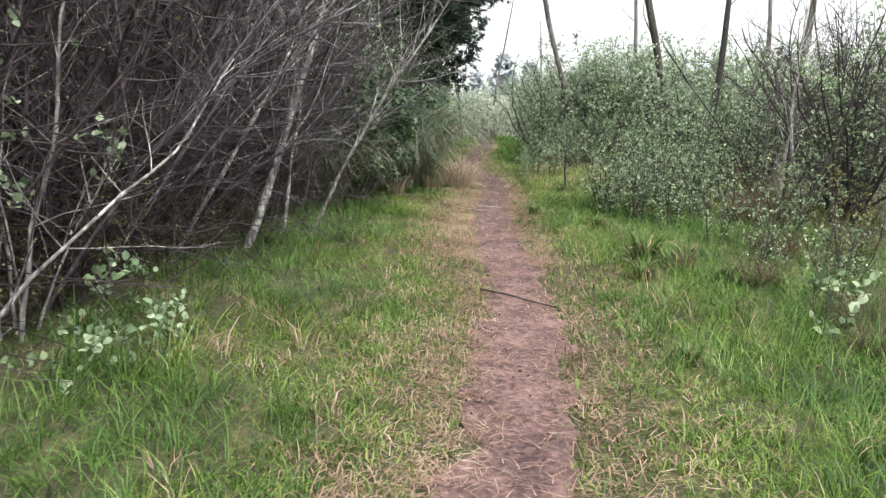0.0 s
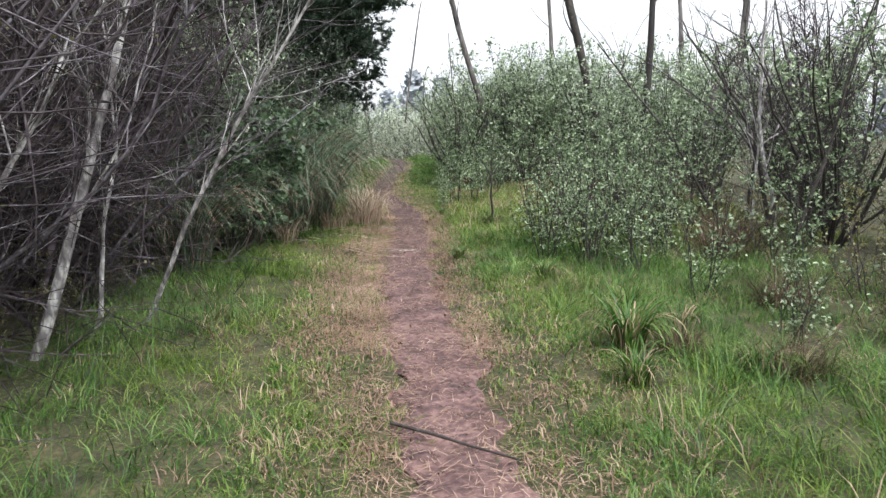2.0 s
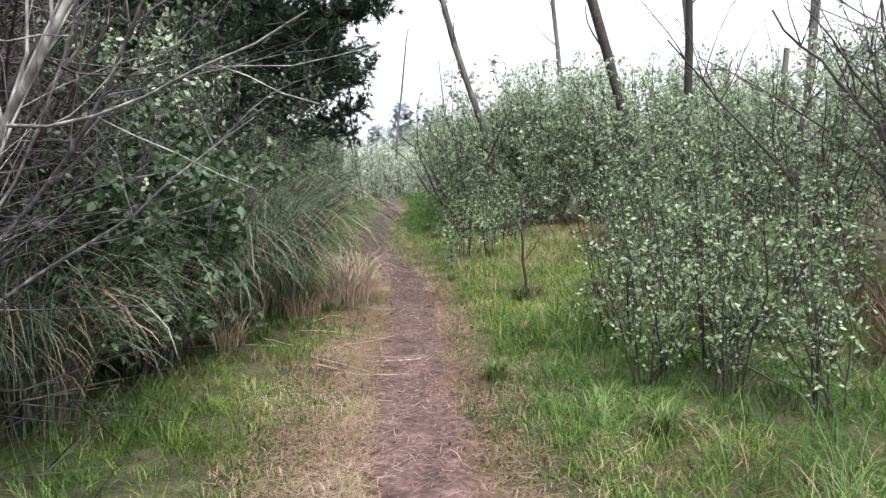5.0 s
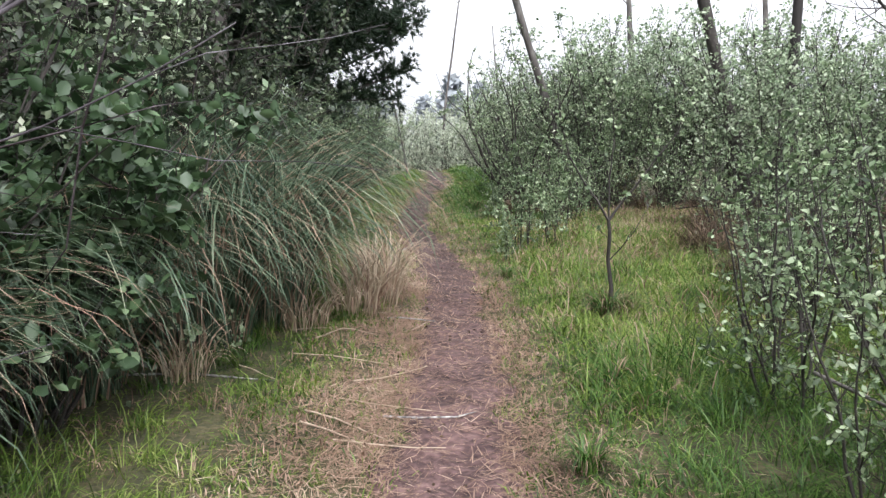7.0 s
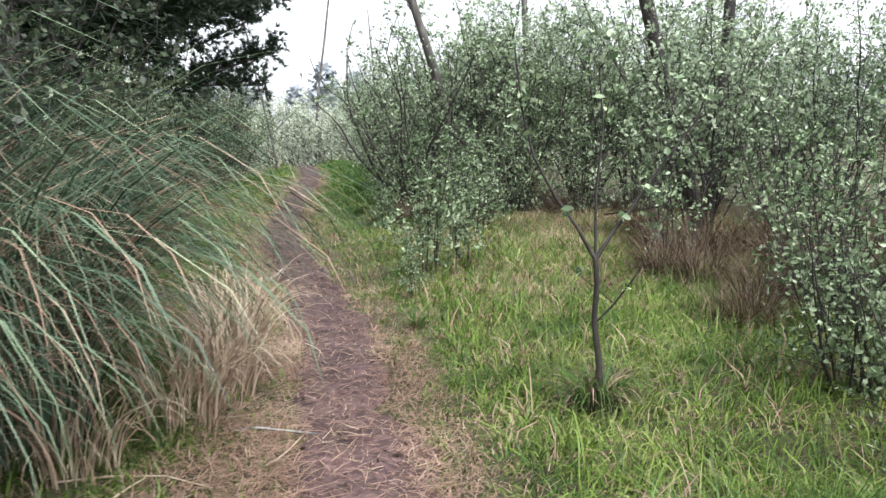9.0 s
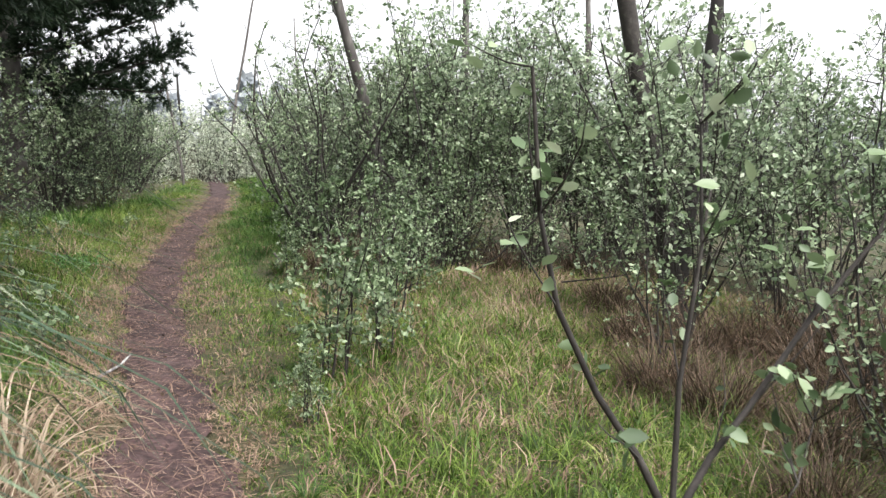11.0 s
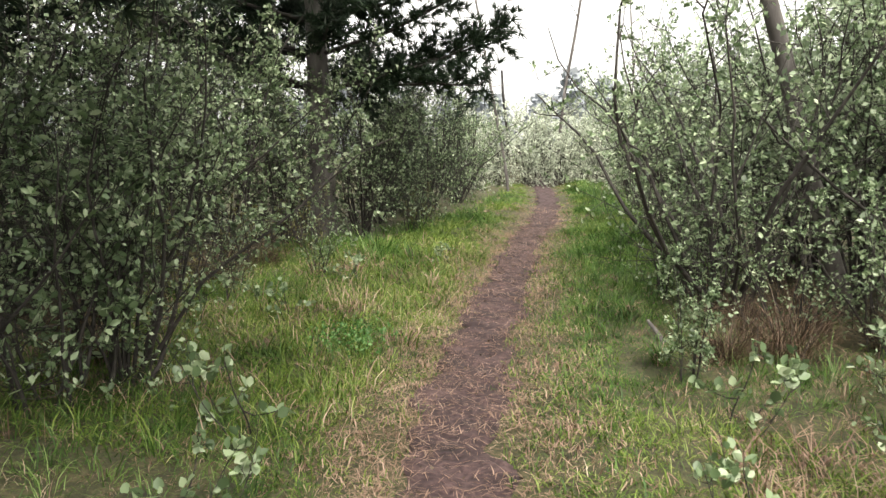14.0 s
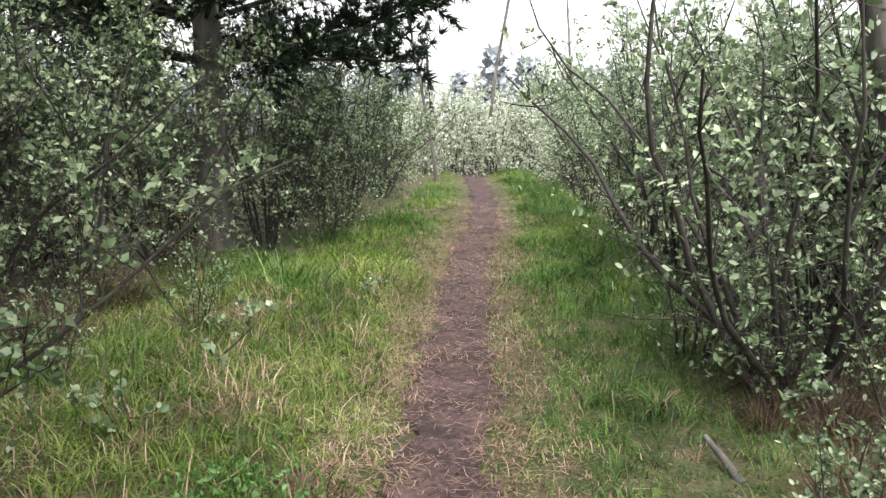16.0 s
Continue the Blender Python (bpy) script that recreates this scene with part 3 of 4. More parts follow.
# ---- leafy shrubs ----
COAST = "dense shrub with small dark grey-green leaves"
coast_a = shrub("leafy_shrub", 21, 3.6, 0.6, 9, 26, 5, 7, 0.055, COAST_LEAF, BARK, COAST, "shrubs beside the trail", low=0.08)
coast_b = shrub("leafy_shrub", 22, 3.2, 0.75, 9, 26, 5, 7, 0.05, COAST_LEAF, BARK, COAST, "shrubs beside the trail", low=0.05)
lay(coast_a, [(-1.9, 14.6, 0, 1.0), (-2.0, 17.6, 80, 0.95), (-1.7, 12.2, 100, 0.85), (-4.2, 25.2, 150, 1.0), (-4.4, 28.0, 210, 1.05), (-2.7, 31.8, 30, 0.95), (-2.7, 35.2, 100, 0.9), (-4.4, 17.0, 40, 1.1)])
lay(coast_b, [(-1.7, 13.4, 200, 0.85), (-1.9, 16.1, 40, 1.05), (-3.4, 15.6, 120, 1.15), (-2.6, 13.5, 10, 0.8), (-3.9, 23.7, 200, 1.0), (-4.6, 26.8, 90, 1.1), (-3.6, 30.3, 250, 1.05), (-2.8, 33.9, 0, 0.95), (-2.2, 38.2, 160, 0.85), (-4.8, 23.0, 310, 1.05)])

WILL = "spring willow with thin dark stems and pale green leaves"
will_a = shrub("willow_shrub", 23, 3.4, 0.42, 11, 22, 4, 5, 0.062, WILLOW, BARK, WILL, "willow thicket", low=0.2)
will_b = shrub("willow_shrub", 24, 3.7, 0.5, 10, 24, 4, 5, 0.062, WILLOW, BARK, WILL, "willow thicket", low=0.24)
will_c = shrub("willow_shrub", 25, 3.0, 0.6, 12, 20, 4, 6, 0.052, YOUNG_LEAF, BARK, WILL, "willow thicket", low=0.1)
lay(will_a, [(3.6, 26.2, 20, 1.0), (2.35, 27.6, 100, 0.9), (5.4, 9.4, 60, 0.8), (6.4, 11.6, 200, 0.9), (3.3, 25.4, 200, 1.12), (6.2, 25.4, 300, 1.15), (4.6, 27.8, 50, 1.1), (8.0, 24.0, 150, 1.0), (2.0, 34.6, 250, 0.9), (7.4, 17.6, 90, 0.95), (8.5, 14.0, 10, 1.0)])
lay(will_b, [(4.7, 20.1, 30, 0.9), (-1.75, 14.7, 10, 1.0), (-2.2, 16.6, 60, 1.0), (2.9, 26.6, 70, 0.9), (2.15, 30.0, 160, 0.9), (4.8, 25.0, 10, 1.08), (7.6, 26.0, 220, 1.12), (5.5, 24.4, 90, 1.05), (4.0, 26.4, 190, 1.15), (3.2, 29.4, 310, 1.0), (2.1, 37.2, 40, 0.9), (6.6, 20.6, 180, 0.9), (8.6, 19.8, 260, 1.0), (5.6, 17.0, 200, 0.85)])
lay(will_c, [(-1.95, 21.95, 70, 0.78), (-3.8, 25.9, 40, 1.0), (-3.6, 27.2, 140, 1.1), (-3.3, 28.6, 220, 1.1), (-2.6, 30.2, 330, 1.0), (-2.1, 33.0, 80, 0.95), (-2.0, 36.5, 20, 0.95), (-4.1, 24.2, 100, 1.0), (2.15, 32.2, 10, 0.9), (5.8, 23.4, 130, 1.0), (3.7, 24.3, 240, 1.0), (4.5, 23.9, 10, 0.95), (6.8, 24.2, 80, 1.1), (3.4, 27.2, 160, 1.1), (7.0, 22.0, 210, 1.0), (2.2, 40.0, 300, 0.9), (9.0, 22.2, 60, 1.0), (7.8, 11.4, 90, 1.0), (6.6, 15.4, 120, 0.9)])

SPRAY = "low leaning shrub with broad fresh green leaves over the tussocks"
spray = shrub("leafy_shrub", 34, 1.9, 0.35, 9, 12, 3, 6, 0.075, SPRAY_LEAF, BARK, SPRAY, "shrubs beside the trail", slim=0.62, low=0.35, lean=(0.35, -0.15), stem_r=0.011, twig_r=0.003)
lay(spray, [(-1.2, 12.75, 0, 0.95), (-1.6, 13.1, 20, 1.0), (-1.55, 12.3, -15, 0.95), (-1.9, 12.8, 30, 1.15)])
BIG = "old spreading willow with dark bare stems and sparse leaves"
will_d = shrub("willow_shrub", 35, 3.3, 1.0, 14, 13, 3, 6, 0.05, YOUNG_LEAF, BARK, BIG, "willow thicket", low=0.08, stem_r=0.022, wander=0.14, lean=(-0.15, 0.0), fine_leaf=True)
lay(will_d, [(2.0, 24.6, 0, 1.0), (-4.0, 22.6, 60, 0.9), (2.3, 28.8, 220, 1.0), (5.4, 12.6, 100, 0.95)])
# far willows: their paleness is haze put into the leaf colour
MIST = "willow bush at the far bend of the trail, haze put into its leaf colour"
mist = shrub("hazed_willow_shrub", 26, 2.8, 0.7, 9, 18, 4, 4, 0.085, WILLOW_HAZED, BARK, MIST, "pale willows at the bend", low=0.05)
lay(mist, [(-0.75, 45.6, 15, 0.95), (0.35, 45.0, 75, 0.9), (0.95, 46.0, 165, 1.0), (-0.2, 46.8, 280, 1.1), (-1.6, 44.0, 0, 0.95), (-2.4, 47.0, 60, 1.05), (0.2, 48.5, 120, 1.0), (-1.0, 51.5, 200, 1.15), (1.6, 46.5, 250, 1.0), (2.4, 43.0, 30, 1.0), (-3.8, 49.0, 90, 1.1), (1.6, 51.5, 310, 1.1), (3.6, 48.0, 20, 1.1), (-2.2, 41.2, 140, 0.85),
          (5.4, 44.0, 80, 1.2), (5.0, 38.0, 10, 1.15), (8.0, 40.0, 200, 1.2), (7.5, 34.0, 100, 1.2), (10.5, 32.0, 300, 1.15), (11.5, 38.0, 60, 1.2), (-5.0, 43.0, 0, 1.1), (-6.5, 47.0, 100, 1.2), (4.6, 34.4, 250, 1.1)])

LOW = "small open shrub with fresh pale leaves on thin stems"
low_a = shrub("young_willow", 27, 1.6, 0.42, 9, 10, 3, 4, 0.042, YOUNG_LEAF, BARK, LOW, "young willows in the grass", low=0.12, stem_r=0.008, twig_r=0.0022)
low_b = shrub("young_willow", 28, 1.55, 0.4, 7, 10, 2, 5, 0.042, YOUNG_LEAF, BARK, LOW, "young willows in the grass", low=0.14, stem_r=0.007, twig_r=0.0022)
lay(low_a, [(3.1, 15.0, 20, 0.8), (2.85, 14.2, 130, 0.65), (3.8, 16.2, 250, 0.8), (1.85, 24.5, 0, 0.85), (2.35, 23.9, 110, 0.8), (1.6, 25.5, 210, 0.9), (2.9, 23.6, 300, 0.85), (-3.5, 24.6, 45, 1.0), (2.65, 12.0, 70, 0.9), (3.4, 12.8, 330, 0.9), (3.1, 23.0, 60, 0.9), (4.2, 22.8, 160, 0.9), (5.0, 22.6, 300, 1.0), (2.35, 12.9, 0, 0.9), (3.1, 13.3, 90, 0.85), (3.2, 14.9, 30, 0.8), (3.9, 15.2, 140, 1.0), (4.2, 16.8, 60, 1.1), (-2.15, 21.5, 10, 1.3), (-2.6, 21.1, 120, 1.4), (4.4, 14.4, 310, 1.2),
            (2.5, 21.9, 170, 0.9), (5.2, 19.2, 30, 1.2), (3.3, 23.2, 220, 1.0)])
lay(low_b, [(2.15, 11.7, 10, 0.75), (2.5, 11.4, 130, 0.8), (2.9, 11.0, 260, 0.75), (3.1, 10.0, 40, 0.7), (3.0, 8.2, 100, 0.6), (3.8, 12.8, 220, 0.9), (3.4, 12.0, 300, 0.7), (4.2, 11.0, 20, 0.8), (3.2, 7.0, 160, 0.6), (3.9, 18.8, 200, 1.0), (-1.9, 30.6, 90, 0.9),
            (-2.0, 26.0, 30, 0.6), (-2.4, 24.6, 200, 0.55), (3.25, 4.7, 50, 0.65), (3.5, 5.8, 250, 0.7)])
slim_w = shrub("young_willow", 33, 1.45, 0.2, 5, 12, 3, 6, 0.05, YOUNG_LEAF, BARK, "slim upright young willow in fresh pale leaf", "young willows in the grass", low=0.2, stem_r=0.009, twig_r=0.0022, wander=0.06)
lay(slim_w, [(1.42, 22.6, 40, 0.62), (1.5, 18.7, 0, 0.9), (2.2, 20.6, 90, 0.95), (1.95, 19.3, 200, 0.75), (1.34, 17.9, 130, 0.4), (-2.05, 21.8, 70, 1.3)])
under = shrub("undergrowth_shrub", 36, 0.95, 0.9, 9, 11, 4, 4, 0.022, UNDER_LEAF, TWIG_DARK, "low twiggy undergrowth with tiny yellow-green leaves", "undergrowth at the thicket edge", low=0.05, stem_r=0.006, twig_r=0.002, fine_leaf=False)
lay(under, [(-1.6, 8.2, 75, 0.55), (-1.5, 9.0, 260, 0.5), (-1.6, 10.3, 20, 0.55), (-1.5, 11.2, 140, 0.5), (-1.7, 9.6, 200, 0.6), (-1.9, 10.8, 320, 0.6), (-1.75, 4.6, 0, 0.9), (-1.75, 6.2, 60, 1.0), (-1.7, 5.4, 200, 0.8), (-1.6, 7.3, 130, 0.8), (-2.1, 8.8, 30, 0.9), (-2.1, 10.0, 250, 0.9), (-1.9, 11.9, 90, 0.8), (-1.7, 6.7, 10, 0.8), (-2.9, 24.4, 40, 1.0), (-3.1, 26.4, 160, 1.1), (-2.9, 28.2, 280, 1.0), (3.9, 8.6, 20, 0.8), (4.4, 9.8, 140, 1.0), (4.3, 11.9, 70, 0.9), (3.6, 23.4, 10, 0.9), (-1.9, 31.2, 0, 0.9), (4.9, 14.6, 200, 1.0)])
sprig = shrub("leafy_sprig", 29, 0.6, 0.6, 3, 4, 2, 3, 0.055, YOUNG_LEAF, BARK, "thin young sprig with a few pale rounded leaves", "sprigs in the grass", slim=0.75, low=0.3, stem_r=0.004, twig_r=0.0018)
lay(sprig, [(-0.86, 5.0, 0, 0.9), (-1.05, 4.5, 80, 0.9), (-0.75, 5.4, 200, 0.7), (-1.4, 5.6, 30, 1.1), (2.9, 6.0, 140, 1.2), (-0.45, 19.6, 20, 0.9), (-0.8, 20.3, 90, 1.0), (-0.9, 21.4, 250, 1.2), (-1.6, 23.8, 300, 0.9), (1.5, 21.8, 40, 1.2), (-1.7, 25.6, 60, 0.9), (-0.9, 27.0, 10, 0.7), (1.45, 20.4, 200, 0.9), (-0.9, 13.6, 70, 0.8), (-0.5, 14.0, 190, 0.7)])
vine = shrub("sparse_shrub", 30, 2.4, 0.6, 4, 6, 2, 3, 0.065, WILLOW, TWIG_GREY, "sparse thin shrub with a few large pale leaves", "thicket beside the trail", slim=0.8, low=0.35, stem_r=0.011, twig_r=0.003)
lay(vine, [(-1.6, 5.3, 0, 0.85)])

# the sapling with a fork
rng = np.random.default_rng(90)
sapling = thing("sapling", "young forked willow sapling with a slim bare trunk", "tree")
sapling.location, sapling.scale = (1.9, 15.15, 0.03), (0.95, 0.95, 0.84)
trunk, crown, fine, at = Soup(), Soup(), Soup(), []
stem = np.array([(0, 0, -0.08), (0.015, 0, 0.25), (-0.01, 0.01, 0.5), (0.0, 0, 0.72), (-0.01, 0, 0.84)])
tube(trunk, stem, (0.02, 0.017, 0.015, 0.014, 0.014), 8)
part("trunk", trunk, BARK, sapling)
FORKS = [([(-0.01, 0, 0.84), (-0.1, 0.0, 1.02), (-0.2, 0.02, 1.18), (-0.31, 0.0, 1.4), (-0.36, 0.0, 1.62), (-0.4, -0.02, 1.95)], 0.011),
         ([(-0.01, 0, 0.84), (0.0, 0.03, 1.2), (0.04, 0.05, 1.55), (0.02, 0.06, 1.85)], 0.008),
         ([(-0.01, 0, 0.84), (0.1, 0.04, 1.0), (0.2, 0.06, 1.12), (0.36, 0.08, 1.36), (0.52, 0.08, 1.58), (0.6, 0.1, 1.85)], 0.011),
         ([(0.0, 0, 0.5), (0.08, -0.02, 0.6), (0.18, -0.03, 0.75), (0.28, -0.03, 0.95), (0.33, 0.0, 1.1)], 0.006)]
for pts, r in FORKS:
    pts, one = np.array(pts), Soup()
    tube(one, pts, np.linspace(r, r * 0.35, len(pts)), 6)
    part("limb", one, BARK, sapling)
    for _ in range(9):
        j = rng.integers(1, len(pts))
        tp = limb(rng, pts[j], rng.normal(0, 0.55, 3) + np.array([0, 0, 0.9]), rng.uniform(0.12, 0.35), 0.1, 0.05, 3)
        tube(fine, tp, (0.003, 0.0025, 0.002, 0.001), 3)
        at += [tp[k] for k in rng.integers(1, 4, 5)]
part("twig_tangle", fine, BARK, sapling, kind="stuff")
leaves(crown, rng, at, 0.05, 0.015, 0.6)
part("foliage", crown, YOUNG_LEAF, sapling, kind="stuff")

# ---- tussocks ----
tus_a = tussock(71, 2.35, 800, "tall arching tussock of blue-green coarse grass")
tus_b = tussock(72, 2.05, 700, "tall arching tussock of blue-green coarse grass")
lay(tus_a, [(-0.62, 15.0, 0, 0.92), (-0.72, 15.6, 60, 0.85), (-1.3, 15.3, 120, 1.1), (-1.35, 16.1, 30, 0.9), (-1.5, 13.9, 250, 0.9)])
lay(tus_b, [(-1.45, 11.7, 90, 0.85), (-0.85, 14.3, 180, 0.95), (-1.7, 14.8, 20, 1.2), (-1.75, 12.5, 300, 0.9), (-1.25, 13.3, 150, 0.85), (-2.0, 11.2, 40, 0.8)])

dry_tuft = tussock(74, 0.8, 70, "bleached tuft of dry grass at the foot of a tussock", "dry_grass_tuft", "dry tufts beside the trail", STRAW_PALE, 0.2)
lay(dry_tuft, [(0.02, 15.3, 0, 0.9), (0.1, 15.75, 70, 1.0), (0.12, 16.3, 160, 1.0), (0.05, 16.9, 220, 0.9), (-0.1, 17.4, 300, 0.8), (-0.25, 14.7, 20, 0.7), (-0.7, 13.5, 100, 0.6)])
herb = thing("herb_patch", "low patch of small fresh green herb leaves in grass", "plant")
herb.location = (-0.8, 22.95, float(ground_z(-0.8, 22.95)))
rng, stalks, leaf_bed = np.random.default_rng(75), Soup(), Soup()
spots = rng.normal(0, 1, (170, 2)) * np.array([0.16, 0.22])
for hx, hy in spots:
    top_z = rng.uniform(0.06, 0.15)
    spike(stalks, [(hx, hy, -0.02), (hx, hy, top_z * 0.5), (hx + 0.01, hy, top_z)], 0.002)
    leaves(leaf_bed, rng, np.repeat([[hx, hy, top_z]], 4, 0), 0.026, 0.016, 0.6, up=0.5)
part("stalk_bed", stalks, GRASS_LUSH, herb, kind="stuff")
part("leaf_bed", leaf_bed, HERB, herb, kind="stuff")

tuft = tussock(73, 0.62, 130, "low clump of broad dark green grass blades", "grass_clump", "broad grass clumps", GRASS_LUSH, 0.1)
lay(tuft, [(2.1, 8.3, 0, 0.9), (2.55, 8.8, 90, 0.65), (2.0, 7.7, 200, 0.58), (2.7, 7.9, 30, 0.58), (2.4, 9.6, 140, 0.58), (1.86, 15.1, 60, 0.62), (1.98, 15.2, 200, 0.55), (1.3, 12.3, 20, 0.43), (1.6, 13.4, 100, 0.50), (1.25, 16.9, 250, 0.36), (1.3, 23.0, 10, 0.50), (1.15, 24.3, 80, 0.50), (-1.4, 19.2, 40, 0.50), (-2.1, 20.6, 10, 0.58), (-1.2, 8.6, 60, 0.36), (-1.5, 6.9, 10, 0.43), (2.9, 5.2, 0, 0.58), (2.5, 4.4, 120, 0.58), (-1.3, 5.4, 90, 0.40), (1.9, 5.6, 10, 0.40), (2.0, 10.9, 40, 0.50)])


def dead_clump(seed, height, count, label):
    rng = np.random.default_rng(seed)
    top = thing("dead_stalk_clump", label, "plant", "dead stalk clumps")
    for name, n, mat, hi in (("brown_mat", count, BROWN_DEAD, 1.0), ("straw_sheaf", count // 5, STRAW, 0.8)):
        s = Soup()
        r, a = 0.28 * np.sqrt(rng.random(n)), rng.uniform(0, 2 * np.pi, n)
        blades(s, rng, r * np.cos(a), r * np.sin(a), np.full(n, -0.02), height * hi * rng.uniform(0.3, 1.2, n), rng.uniform(0.3, 3.0, n), rng.uniform(0.003, 0.008, n), 4, a + rng.normal(0, 1.0, n), 0.5)
        part(name, s, mat, top, kind="stuff")
    return top


clump = dead_clump(81, 0.9, 700, "matted clump of dead brown stalks")
lay(clump, [(3.6, 17.7, 40, 0.7), (3.9, 19.4, 10, 0.7), (4.3, 19.1, 80, 0.75), (4.8, 19.0, 150, 1.0), (5.3, 18.7, 30, 1.1), (4.7, 18.2, 200, 0.9), (1.75, 23.2, 70, 0.55), (2.2, 23.4, 20, 0.7), (3.35, 16.5, 0, 0.6), (3.8, 17.1, 90, 0.65), (3.5, 18.2, 30, 0.7), (4.0, 23.2, 0, 0.7), (4.9, 23.0, 80, 0.7), (5.8, 22.6, 190, 0.8), (3.0, 23.6, 20, 0.6), (4.4, 21.0, 120, 0.7), (2.1, 24.3, 60, 0.5), (2.6, 24.9, 10, 0.6), (1.9, 24.9, 150, 0.5), (-3.1, 23.2, 40, 0.7), (-2.9, 25.4, 90, 0.7), (-3.0, 26.8, 190, 0.7),
            (3.6, 9.6, 20, 0.6), (4.0, 12.0, 80, 0.8), (4.5, 13.2, 300, 0.8), (1.92, 15.17, 0, 0.4), (4.6, 17.6, 70, 0.9), (-2.5, 22.4, 10, 0.6), (2.9, 7.9, 120, 0.5), (3.2, 6.6, 10, 0.5), (3.0, 5.9, 80, 0.4), (2.4, 8.3, 10, 0.35), (2.0, 24.0, 90, 0.45), (1.7, 24.2, 30, 0.4), (2.5, 24.1, 0, 0.55)])

# ---- fallen sticks ----
stick("fallen_stick", "thin dark stick lying across the path", [(0.75, 7.35, 0.02), (0.95, 7.15, 0.035), (1.1, 7.05, 0.02), (1.3, 6.88, 0.02)], 0.009, BARK)
stick("fallen_stick", "bleached dry stalk curved on the path", [(0.42, 13.0, 0.02), (0.6, 12.96, 0.025), (0.78, 12.98, 0.02), (0.88, 13.06, 0.02)], 0.006, TWIG_GREY)
stick("fallen_stick", "bleached dry stalk lying over the path edge", [(0.1, 15.15, 0.03), (0.35, 15.2, 0.03), (0.62, 15.1, 0.02)], 0.007, TWIG_GREY)
stick("fallen_stick", "dry cane lying in the grass", [(-1.3, 13.6, 0.07), (-0.7, 13.55, 0.09), (-0.2, 13.45, 0.07)], 0.008, TWIG_GREY)
stick("fallen_branch", "grey fallen branch propped in the grass", [(2.35, 12.7, 0.3), (2.5, 12.3, 0.26), (2.55, 11.9, 0.29), (2.75, 11.4, 0.17), (2.95, 10.8, 0.08)], 0.009, DEAD_BARK)
stick("fallen_stick", "short broken bleached stick beside the path", [(0.1, 18.95, 0.02), (0.2, 19.12, 0.05), (0.25, 19.25, 0.09)], 0.012, TWIG_GREY)
stick("broken_log", "short broken bleached branch end under the willow", [(1.38, 23.5, 0.06), (1.33, 23.65, 0.12), (1.28, 23.8, 0.17)], 0.026, DEAD_BARK)
stick("fallen_branch", "dark thin branch low above the grass", [(3.9, 21.0, 0.3), (4.3, 21.0, 0.34), (4.72, 21.0, 0.4)], 0.009, BARK)

rng = np.random.default_rng(97)
for k in range(13):
    cx, cy, ca, cl = rng.uniform(-0.75, 0.55), rng.uniform(12.6, 15.6), rng.normal(0.1, 0.5), rng.uniform(0.12, 0.32)
    ends = [(cx + f * cl * math.cos(ca), cy + f * cl * math.sin(ca) + 0.03 * math.sin(2 * f + k)) for f in (-1, -0.3, 0.4, 1)]
    stick("fallen_stick", "bleached dry cane lying in straw litter", [(a, b, float(ground_z(a, b)) + 0.022) for a, b in ends], rng.uniform(0.003, 0.006), STRAW_CANE, "branch", "dry canes on the straw")

# ---- grass and litter ----
rng = np.random.default_rng(101)


def patch(x, y, s, p):
    return 0.5 + 0.5 * np.sin(x * 1.3 * s + 1.1 * np.sin(y * 0.9 * s + p)) * np.sin(y * 1.1 * s + 1.3 * np.sin(x * 0.8 * s + 2 * p))


EDGE_L = np.array([(-2, -1.5), (4.4, -1.45), (7.7, -1.35), (9.3, -1.15), (11.2, -1.1), (12.7, -0.8), (14.5, -0.55), (15.6, -0.25), (17.2, -0.4), (18.3, -1.6), (20, -2.3), (23, -3.2), (26, -3.2), (29, -2.6), (31, -1.9), (33.3, -0.9), (42, -0.5)]).T
EDGE_R = np.array([(-2, 3.6), (7, 4.2), (11, 4.8), (15, 5.4), (21, 5.4), (23, 2.4), (25, 1.7), (30, 1.4), (42, 1.2)]).T
T, K = 31000, 16
y = -0.5 + 46.0 * rng.random(T) ** 1.3
off = rng.triangular(-3.6, 0.2, 4.6, T)
d = np.abs(off) + 0.09 * np.sin(y * 2.9) + 0.07 * np.sin(y * 7.3 + off)
inner = np.minimum(trail_x(y) + off - np.interp(y, *EDGE_L), np.interp(y, *EDGE_R) - trail_x(y) - off)
keep = rng.random(T) < np.clip((d - 0.24) / 0.4, 0, 1) * np.clip(1 + inner / 0.9, 0.05, 1) * np.where((y > 8.5) & (y < 17) & (off < 0) & (off > -0.55 - 0.4 * np.sin(y * 2.1) ** 2), 0.5, 1.0)
y, off, d = y[keep], off[keep], d[keep]
x = trail_x(y) + off
meadow = ((y > 14.0) & (y < 24.5) & (off > 0.7)) * 0.5
band = ((y > 20.3) & (y < 24.5) & (off > 1.4)) * 0.4
tone = 0.55 * patch(x, y, 1.0, 0.7) + 0.45 * patch(x, y, 2.3, 2.0) + rng.normal(0, 0.13, len(x))
yellowness = np.clip(0.85 - d * 0.32, 0.12, 0.75) + np.where((y > 21.5) & (y < 30) & (off < 0), 0.18, 0.0) - np.where((y > 16) & (y < 21.5) & (off < -0.6), 0.25, 0.0) - np.where((y > 22) & (y < 27) & (off > 0.55), 0.45, 0.0) + np.where(off < 0, 0.10, -0.06) + meadow * (y < 22)
straw = rng.random(len(x)) < np.clip(0.6 - 0.5 * (d - 0.25) / 0.45, 0.05, 0.65) + 0.14 * (patch(x, y, 1.6, 4.0) > 0.7) + 0.12 * meadow + band * 0.5
